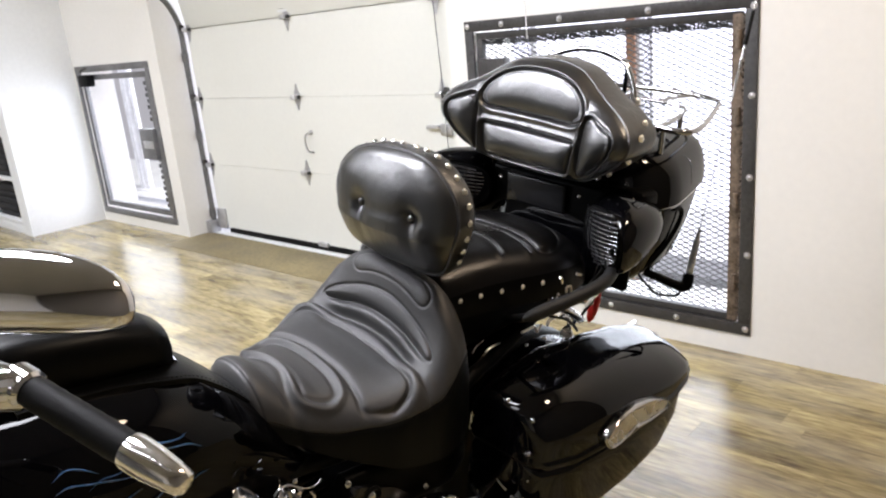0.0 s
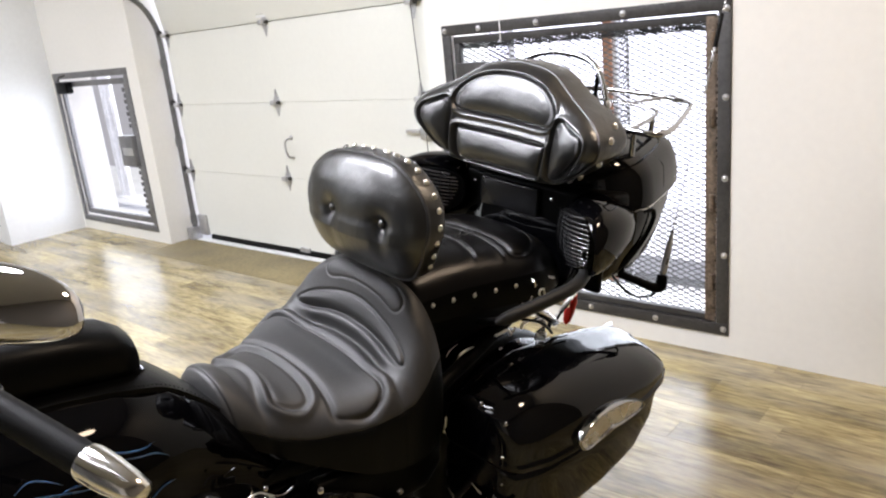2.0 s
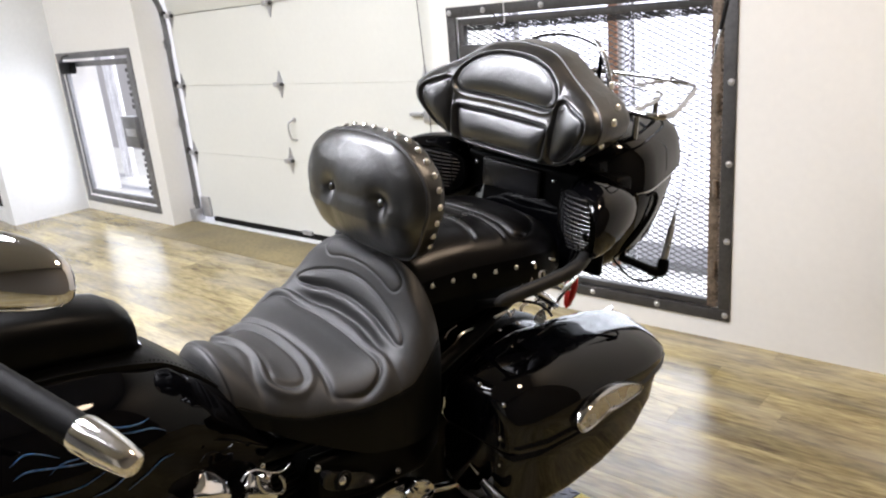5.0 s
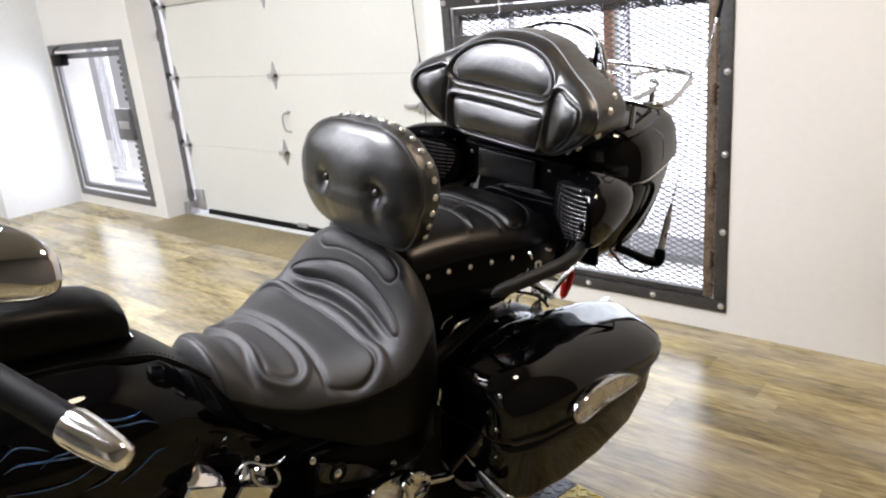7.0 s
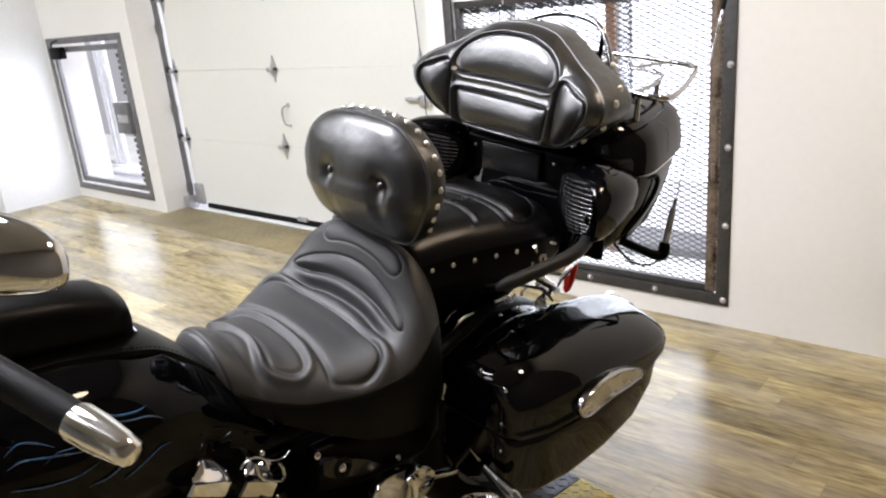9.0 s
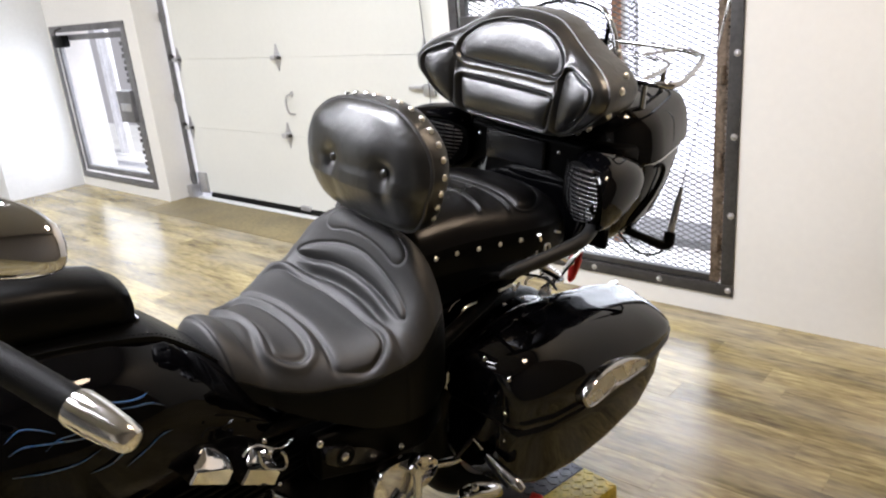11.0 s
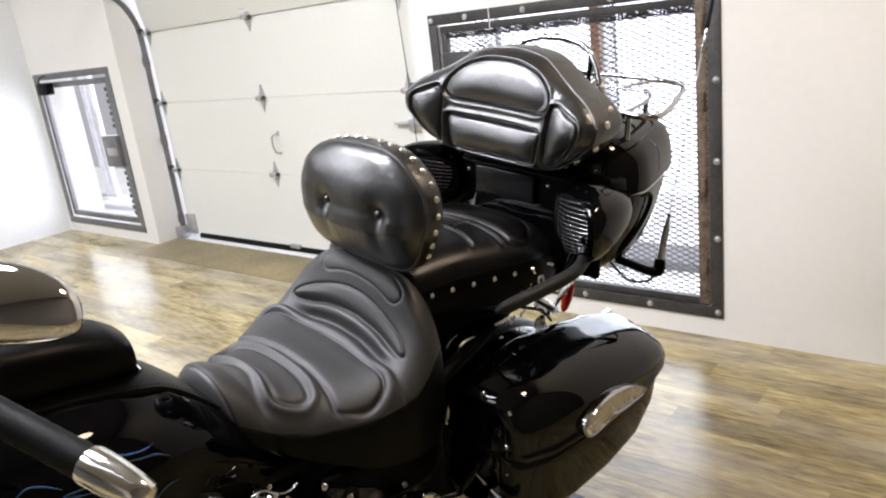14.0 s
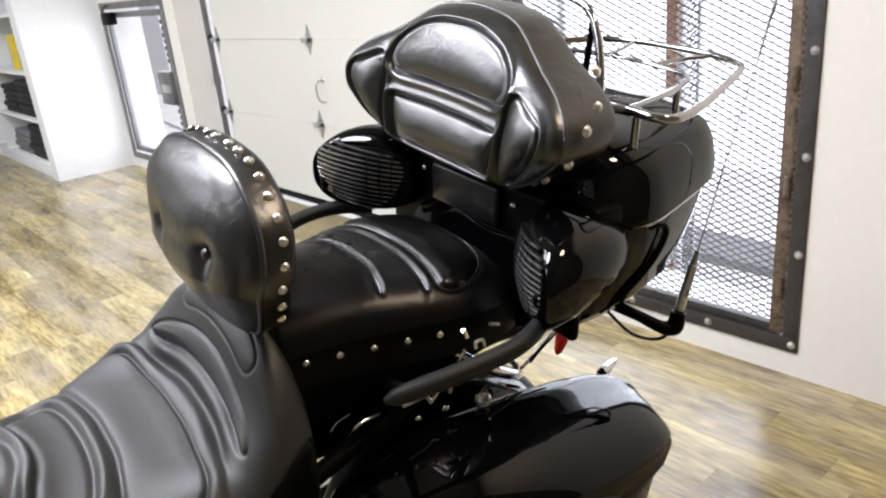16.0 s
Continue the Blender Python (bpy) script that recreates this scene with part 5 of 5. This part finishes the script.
part("hose", tube(bmesh.new(), [(0.215, 0.389, 0.706), (0.215, 0.406, 0.688), (0.215, 0.426, 0.677), (0.215, 0.443, 0.674)], .0030, 8), CHROME, bike)
part("seat_pan", boxed(-.12, .12, .06, .50, .74, .85, bevel=.03, seg=3), PLASTIC, bike)

# tank and dash console
tank_rows = [(-.19, 0, .620, .05, .03), (-.21, 0, .630, .095, .055), (-.27, 0, .655, .114, .085), (-.32, 0, .688, .119, .112), (-.37, 0, .727, .131, .133), (-.43, 0, .764, .150, .152), (-.52, 0, .785, .178, .162), (-.62, 0, .800, .184, .166), (-.72, 0, .815, .172, .160), (-.80, 0, .83, .145, .140), (-.86, 0, .845, .10, .11), (-.88, 0, .85, .05, .06)]
tank = part("fuel_tank", loft_back(bmesh.new(), tank_rows, 2.5, 64), TANK_PAINT, bike, "glossy black fuel tank with thin blue flame pinstripes", sharp=60)
tank_top = curve_of([r[0] for r in tank_rows][::-1], [r[2] + r[4] for r in tank_rows][::-1])
tank_half = curve_of([r[0] for r in tank_rows][::-1], [r[3] for r in tank_rows][::-1])
tank_mid = curve_of([r[0] for r in tank_rows][::-1], [r[2] for r in tank_rows][::-1])
tank_high = curve_of([r[0] for r in tank_rows][::-1], [r[4] for r in tank_rows][::-1])
strap = []
for y in np.linspace(-.315, -.70, 30):
    z, w = float(tank_top(y)), 0.052 + 0.03 * min(1, (-.315 - y) / .15)
    r = []
    for x in np.linspace(-w, w, 13):
        k = (1 - (abs(x) / float(tank_half(y))) ** 2.5) ** (1 / 2.5)
        r.append((x, y, float(tank_mid(y)) + float(tank_high(y)) * k + 0.006))
    strap.append(r + [(x, y_, z_ - 0.010) for x, y_, z_ in r[::-1]])
part("tank_bib", skin(bmesh.new(), strap), CONSOLE, tank, "black leather tank strip with stitched edges", sharp=60)
for s in (1, -1):
    for y in np.linspace(-.33, -.52, 26):
        w = 0.046 + 0.03 * min(1, (-.315 - y) / .15)
        k = (1 - (w / float(tank_half(y))) ** 2.5) ** (1 / 2.5)
        part("stitch", dome(bmesh.new(), (s * w, y, float(tank_mid(y)) + float(tank_high(y)) * k + 0.006), (0, 0, 1), .0022, .6, 6, 2), PLASTIC, tank)
part("console", loft_back(bmesh.new(), [(-.447, -.008, .950, .035, .024), (-.455, -.008, .958, .052, .040), (-.485, -.008, .970, .062, .050), (-.56, -.008, .985, .068, .056), (-.66, -.008, 1.0, .070, .060), (-.74, -.008, 1.008, .066, .056), (-.78, -.008, 1.01, .05, .04)], 2.8, 40), CONSOLE, tank, "black leather covered console on the tank", sharp=60)
part("console_trim", tube(bmesh.new(), [(.036, -.449, .934), (-.006, -.445, .936), (-.05, -.449, .934)], .0035, 8), CHROME, tank)


def flame(points, r):
    """A pinstripe that lies on the flank of the tank, from pairs of y and z."""
    line = []
    for y, z in points:
        k = max(0.0, 1 - (abs(z - float(tank_mid(y))) / float(tank_high(y))) ** 2.5) ** (1 / 2.5)
        line.append((float(tank_half(y)) * k + 0.0004, y, z))
    return tube(bmesh.new(), line, [0.0004, r * 0.75, r * 0.75, 0.0004], 6, per=6, flat=0.5)


for pts, r in (([(-.569, .899), (-.544, .885), (-.514, .876), (-.497, .876)], .0034), ([(-.551, .879), (-.527, .870), (-.500, .861), (-.478, .845)], .0032),
               ([(-.696, .880), (-.678, .884), (-.652, .877), (-.618, .867), (-.596, .861)], .0036), ([(-.695, .897), (-.675, .905), (-.655, .898), (-.636, .885)], .0026), ([(-.655, .868), (-.635, .876), (-.610, .874), (-.590, .882)], .0022), ([(-.557, .790), (-.523, .799), (-.496, .806), (-.474, .801)], .0024), ([(-.608, .808), (-.576, .808), (-.542, .822)], .0024),
               ([(-.700, .850), (-.660, .838), (-.620, .832), (-.585, .838)], .0030)):
    part("flame_stripe", flame(pts, r), BLUE_PAINT, tank, "thin blue flame pinstripe")


# handlebar, grips, mirrors
def bar(s):
    part("handlebar", tube(bmesh.new(), [(0, -.84, 1.00), (s * .10, -.86, 1.05), (s * .20, -.81, 1.110), (s * .265, -.735, 1.116), (s * .30, -.715, 1.107)], .0127, 12), CHROME, bike)
    g0, g1 = Vector((s * .285, -.720, 1.110)), Vector((s * .425, -.6735, 1.0795))
    end = g1 + (g1 - g0).normalized() * .078
    grip = part("grip", turned(bmesh.new(), [(0, .016), (.002, .0185)] + [(0.006 + k * 0.0095, .0185 + (0.0006 if k % 2 else 0)) for k in range(15)] + [((g1 - g0).length, .0185)], g0, g1 - g0, 24), RUBBER, bike, "black rubber handlebar grip with chrome end")
    part("end_cap", turned(bmesh.new(), [(0, .0205), (.006, .0215), (.030, .0205), (.060, .0170), (.075, .0145), (.079, .010), (.080, .001)], g1, end - g1, 24), CHROME_WORN, grip, "tapered chrome grip end")
    part("inner_collar", turned(bmesh.new(), [(-.030, .018), (-.028, .023), (-.004, .023), (0, .019)], g0, g1 - g0, 24), CHROME, grip)
    part("switch_box", loft_back(bmesh.new(), [(-.775, s * .235, 1.112, .018, .020), (-.765, s * .24, 1.112, .026, .026), (-.735, s * .262, 1.112, .028, .028), (-.722, s * .268, 1.112, .020, .020)], 3, 20), CHROME, bike)
    part("lever", tube(bmesh.new(), [(s * .25, -.80, 1.105), (s * .33, -.806, 1.080), (s * .42, -.792, 1.048), (s * .49, -.780, 1.028)], [.008, .007, .006, .008], 10, flat=0.6), CHROME, bike)
    shell = []
    along, up, away = Vector((.706, .708, .005)), Vector((-.264, .257, .930)), Vector((-.657, .658, -.368))
    for k in range(21):
        a = math.pi * k / 20 - math.pi / 2
        t, r = math.copysign(abs(math.sin(a)) ** 0.8, a), max(0.02, abs(math.cos(a)) ** 0.75)
        q = [Vector((.438, -.757, 1.290)) + along * (.112 * t) + up * ((.043 if math.sin(b) > 0 else .031) * r * math.sin(b) - .010 * t * abs(t)) - away * (.030 * r * math.cos(b) if math.cos(b) > 0 else .010 * r * math.cos(b)) for b in np.linspace(0, 2 * math.pi, 33)[:-1]]
        shell.append([(s * p.x, p.y, p.z) for p in q])
    glass = part("mirror", skin(bmesh.new(), shell), CHROME, bike, "chrome mirror housing", sharp=70)
    part("mirror_stem", tube(bmesh.new(), [(s * .27, -.775, 1.12), (s * .30, -.785, 1.18), (s * .36, -.77, 1.25), (s * .41, -.735, 1.28)], .0065, 10), CHROME, glass)


both(bar)

# engine, frame and lower fittings
part("crankcase", loft_back(bmesh.new(), [(-.62, 0, .36, .10, .10), (-.58, 0, .36, .15, .16), (-.35, 0, .36, .17, .19), (-.10, 0, .37, .17, .18), (.05, 0, .38, .14, .15), (.10, 0, .38, .10, .10)], 4, 40), PLASTIC, bike)
for y, tilt in ((-.47, -20), (-.28, 20)):
    for k in range(9):
        z = .50 + k * .016
        part("cooling_fin", boxed(-.12, .12, -.085, .085, 0, .007, bevel=.002, m=pose(0, y + (k * .004 if tilt > 0 else -k * .004) * -1, z, 0, 0, 0)), PLASTIC, bike)
part("cylinder_core", boxed(-.09, .09, -.55, -.20, .46, .66, bevel=.03, seg=3), PLASTIC, bike)


def rocker(outline):
    """A chrome cover with an upright outer face and a domed top, from the corners (y, z) of that face: low front, low rear, high rear, high front."""
    bm = bmesh.new()
    (y0, z0), (y1, z1), (y2, z2), (y3, z3) = outline
    my, mz = (y0 + y1 + y2 + y3) / 4, (z0 + z1 + z2 + z3) / 4
    rings = []
    for x, inset, rise, back in ((.188, .93, 0, 0), (.1845, 1, 0, 0), (.176, 1, .009, .003), (.165, 1, .016, .009), (.150, 1, .021, .017), (.130, 1, .024, .026), (.105, 1, .024, .030)):
        ring = []
        for t in np.linspace(0, 1, 7):
            ring.append((y0 + (y1 - y0) * t, z0 + (z1 - z0) * t))
        for t in np.linspace(0, 1, 9):
            ring.append((y2 + (y3 - y2) * t + back * t, z2 + (z3 - z2) * t + rise * math.sin(math.pi / 2 * min(1, (1 - t) / 0.6 + 0.15)) - .004 * (t < .02)))
        rings.append([(x, my + (y - my) * inset, mz + (z - mz) * inset) for y, z in ring])
    skin(bm, rings)
    return part("rocker_cover", bm, CHROME, bike, "chrome rocker cover with a domed top", sharp=35)


rocker([(-.472, .703), (-.409, .664), (-.394, .690), (-.459, .720)])
cover = rocker([(-.385, .647), (-.321, .608), (-.307, .634), (-.367, .670)])
part("cover_clip", tube(bmesh.new(), [(.178, -.342, .690), (.182, -.341, .668), (.184, -.332, .650), (.184, -.315, .637), (.183, -.298, .628), (.180, -.290, .634), (.178, -.290, .650), (.174, -.294, .660)], .0035, 8), RACK, cover, "bright bent clip")
part("cap_nut", turned(bmesh.new(), [(0, .011), (.010, .011), (.013, .007), (.020, .006)], (.170, -.325, .664), (.5, .3, .8), 6), CHROME, cover)
part("screw", dome(bmesh.new(), (.188, -.312, .604), (1, 0, .3), .004, .6), CHROME, cover)
part("plug_wire", tube(bmesh.new(), [(.18, -.372, .696), (.18, -.363, .704), (.18, -.350, .705), (.18, -.337, .700), (.18, -.319, .684), (.18, -.299, .673), (.18, -.285, .672), (.18, -.273, .678)], .0016, 8), CHROME_SOFT, bike)
part("breather_pipe", turned(bmesh.new(), [(0, .008), (.002, .0125), (.085, .0125), (.095, .010)], (.198, -.342, .604), (.01, .062, -.068), 18), RACK, bike, "short bright breather pipe")
part("cylinder_strip", tube(bmesh.new(), [(.19, -.475, .665), (.19, -.43, .640), (.19, -.395, .618)], .0022, 8), CHROME_SOFT, bike)
cover = part("side_cover", loft_back(bmesh.new(), [(-.22, .150, .585, .010, .03), (-.21, .155, .585, .02, .05), (-.10, .165, .565, .025, .062), (.06, .165, .550, .025, .070), (.12, .155, .55, .015, .05)], 4, 32), PLASTIC, bike)
for y, z, r in ((-.168, .586, .011), (-.223, .645, .0075), (-.022, .526, .008), (-.336, .715, .005)):
    part("bolt", dome(bmesh.new(), (.193, y, z), (1, 0, .3), r, .5, 14), CHROME, cover)
flat = smooth_line([(0, y, z) for y, z in ((-.205, .622), (-.160, .600), (-.112, .574), (-.080, .545), (-.046, .515), (-.096, .528), (-.150, .553), (-.190, .572), (-.212, .595))], 3, True)
part("frame_plate", skin(bmesh.new(), [[(x, -.13 + (p.y + .13) * k, .57 + (p.z - .57) * k) for p in flat] for x, k in ((.180, 1), (.1925, 1), (.1935, .98))]), PANEL, cover, "dark satin frame plate round the pivot bolt", sharp=40)
part("bolt_ring", tube(bmesh.new(), [(.195, -.168 + .017 * math.cos(q), .586 + .017 * math.sin(q)) for q in np.linspace(0, 2 * math.pi, 17)[:-1]], .0045, 8, True, per=2), RUBBER, cover)
edge = smooth_line([(0, y, z) for y, z in ((-.132, .455), (-.124, .500), (-.102, .523), (-.065, .526), (0, .505), (.046, .472), (.050, .440), (.020, .418), (-.030, .412), (-.080, .395), (-.125, .405))], 4, True)
plate = part("gear_cover", skin(bmesh.new(), [[(x, -.04 + (p.y + .04) * k, .465 + (p.z - .465) * k) for p in edge] for x, k in ((.204, .97), (.208, 1.0), (.2255, 1.0), (.2275, .99), (.228, .97))]), CHROME, bike, "chrome gear linkage cover", sharp=30)
part("gear_lever", tube(bmesh.new(), [(.236, -.026, .500), (.242, -.024, .470), (.246, -.028, .430), (.250, -.040, .395), (.262, -.06, .345)], [.010, .0095, .0095, .011, .010], 12), CHROME, plate)
part("lever_lug", boxed(-.010, .012, -.020, .014, -.008, .010, bevel=.003, m=pose(.238, -.030, .512, 30, 0, 0)), RACK, plate, "slotted lug at the head of the lever")
for y in (-.036, -.026):
    part("slot", boxed(-.002, .0035, -.002, .002, -.007, .007, m=pose(.248, y, .514, 30, 0, 0)), RUBBER, plate)
part("link_joint", boxed(-.006, .006, -.016, .016, -.008, .008, bevel=.003, m=pose(.236, -.070, .440, 35, 0, 0)), CHROME, plate)
part("linkage_pipe", tube(bmesh.new(), [(.20, .04, .440), (.20, .091, .418), (.20, .139, .400), (.198, .200, .402)], .010, 10), CHROME, bike)
for y, z in ((-.112, .512), (-.132, .440), (.030, .478)):
    part("bolt", dome(bmesh.new(), (.228, y, z), (1, 0, 0), .007, .6), CHROME, plate)
peg = part("passenger_peg", tube(bmesh.new(), [(0.323, 0.102, 0.504), (0.364, 0.102, 0.489), (0.400, 0.102, 0.478), (0.419, 0.102, 0.471)], [.005, .0105, .0135, .008], 16), RACK, bike, "folded bright passenger foot peg")
part("peg_strip", tube(bmesh.new(), [(0.320, 0.096, 0.500), (0.356, 0.092, 0.481), (0.390, 0.090, 0.468)], .0035, 8, flat=.6), RUBBER, peg)
part("peg_strut", tube(bmesh.new(), [(0.282, 0.102, 0.524), (0.309, 0.102, 0.511)], [.0015, .0035, .002][:2], 10, raw=True), CHROME, peg)
part("peg_mount", loft_back(bmesh.new(), [(.084, .268, .364, .008, .008), (.092, .269, .364, .018, .018), (.120, .271, .358, .022, .021), (.160, .273, .340, .023, .021), (.200, .274, .320, .018, .018), (.212, .274, .314, .008, .010)], 2.4, 24), CHROME, peg)
part("peg_pivot", turned(bmesh.new(), [(0, .009), (.014, .009), (.017, .005)], (.278, .106, .386), (.8, 0, .6), 14), CHROME, peg)
part("peg_bar", tube(bmesh.new(), [(.269, .090, .362), (.270, .070, .352), (.272, .045, .335), (.274, .020, .318)], [.010, .010, .011, .012], 12), CHROME, peg)
part("floorboard", boxed(.20, .32, -.66, -.36, .272, .292, bevel=.008), RUBBER, bike)
part("exhaust", tube(bmesh.new(), [(-.16, -.50, .32), (-.20, -.20, .24), (-.22, .20, .22), (-.22, .75, .24)], [.022, .024, .042, .045], 16), CHROME, bike)
part("side_stand", tube(bmesh.new(), [(.14, -.22, .28), (.20, -.20, .15), (.245, -.19, -.030)], [.013, .012, .011], 10), CHROME_SOFT, bike)


def wheel(y, width):
    rim = part("wheel", turned(bmesh.new(), [(-width / 2, .20), (-width / 2, .222), (-width / 4, .205), (width / 4, .205), (width / 2, .222), (width / 2, .20)], (0, y, .312), (1, 0, 0), 48), CHROME_SOFT, bike)
    line = [(0, y + .258 * math.cos(a), .312 + .258 * math.sin(a)) for a in np.linspace(0, 2 * math.pi, 49)[:-1]]
    part("tyre", tube(bmesh.new(), line, .054, 16, True, raw=True), RUBBER, rim)
    part("hub", turned(bmesh.new(), [(-.06, .03), (-.05, .05), (.05, .05), (.06, .03)], (0, y, .312), (1, 0, 0), 24), CHROME_SOFT, rim)
    for k in range(10):
        a = 2 * math.pi * k / 10
        part("spoke", tube(bmesh.new(), [(0, y + .04 * math.cos(a), .312 + .04 * math.sin(a)), (0, y + .21 * math.cos(a), .312 + .21 * math.sin(a))], .011, 8, per=1), CHROME_SOFT, rim)


wheel(.50, .13)
wheel(-1.18, .09)
both(lambda s: part("fork_leg", tube(bmesh.new(), [(s * .09, -1.18, .312), (s * .09, -1.00, .70), (s * .09, -.88, .98)], .024, 14, per=2), CHROME, bike))
part("steering_head", loft_back(bmesh.new(), [(-.93, 0, .95, .10, .03), (-.91, 0, .95, .13, .05), (-.85, 0, .96, .13, .05), (-.82, 0, .96, .08, .03)], 3, 28), PAINT, bike)
part("down_tube", tube(bmesh.new(), [(0, -.86, .93), (0, -.74, .62), (0, -.62, .30)], .025, 12), PAINT, bike)

# tread plate on the floor under the saddlebag
dolly = thing("tread_plate", pose(0.05, -1.40, 0.0, 0, 0, -9), "yellow and black diamond tread plate lying on the floor", "tread plate")
part("yellow_plate", boxed(0.0, .115, -.22, .115, 0.0, .045, bevel=.004), YELLOW_PLATE, dolly)
part("dark_plate", boxed(-.16, -.003, -.22, .115, 0.0, .043, bevel=.004), BLACK_PLATE, dolly)
bm, bm2 = bmesh.new(), bmesh.new()
for i in range(13):
    for j in range(8):
        for target, x0, z, lim in ((bm, .010, .045, .108), (bm2, -.152, .043, -.008)):
            x, y = x0 + .0195 * j, -.21 + .026 * i
            if x < lim:
                box(target, -.0085, .0085, -.0018, .0018, -.001, .0022, m=pose(x, y, z, 0, 0, 45 if (i + j) % 2 else -45))
part("tread", bm, YELLOW_PLATE, dolly)
part("tread", bm2, BLACK_PLATE, dolly)
part("red_knob", boxed(-.017, .017, -.012, .012, -.006, .040, bevel=.006, seg=3, m=pose(.009, -.10, .043, 18, 10, 25)), RED_LENS, dolly, "red plastic knob")

# ---- floor planks ----
PW, PL = 0.125, 0.92
bm = bmesh.new()
box(bm, 0.0001, PL - 0.0001, 0.0001, PW - 0.0001, -0.005, 0.0, bevel=0.0004, seg=1)
plank_me = mesh_object("plank", bm, PLANK).data
bpy.data.objects.remove(bpy.data.objects["plank"])
rng = random.Random(4)
count = 0
rest = []
for r in range(60):
    y = 0.02 - (r + 1) * PW
    x = -10.6 - rng.random() * PL
    while x < 2.2:
        if -6.6 < x + PL < 2.2 and y > -4.3 and count < 300:
            shared("plank", plank_me, pose(x, y, 0), floor)
            count += 1
        else:
            rest.append((x, y))
        x += PL
far = bmesh.new()
for x, y in rest:
    x0, x1, y0, y1 = max(x + .001, -10.5), min(x + PL - .001, 2.2), y + .0006, y + PW - .0006
    if x1 <= x0:
        continue
    v = [far.verts.new(p) for p in ((x0, y0, 0), (x1, y0, 0), (x1, y1, 0), (x0, y1, 0), (x0, y0, -.005), (x1, y0, -.005), (x1, y1, -.005), (x0, y1, -.005))]
    for q in ((0, 1, 2, 3), (0, 4, 5, 1), (1, 5, 6, 2), (2, 6, 7, 3), (3, 7, 4, 0)):
        far.faces.new([v[i] for i in q])
tagged(mesh_object("plank_field", far, PLANK, floor, smooth=False), "further floor planks", kind="stuff")
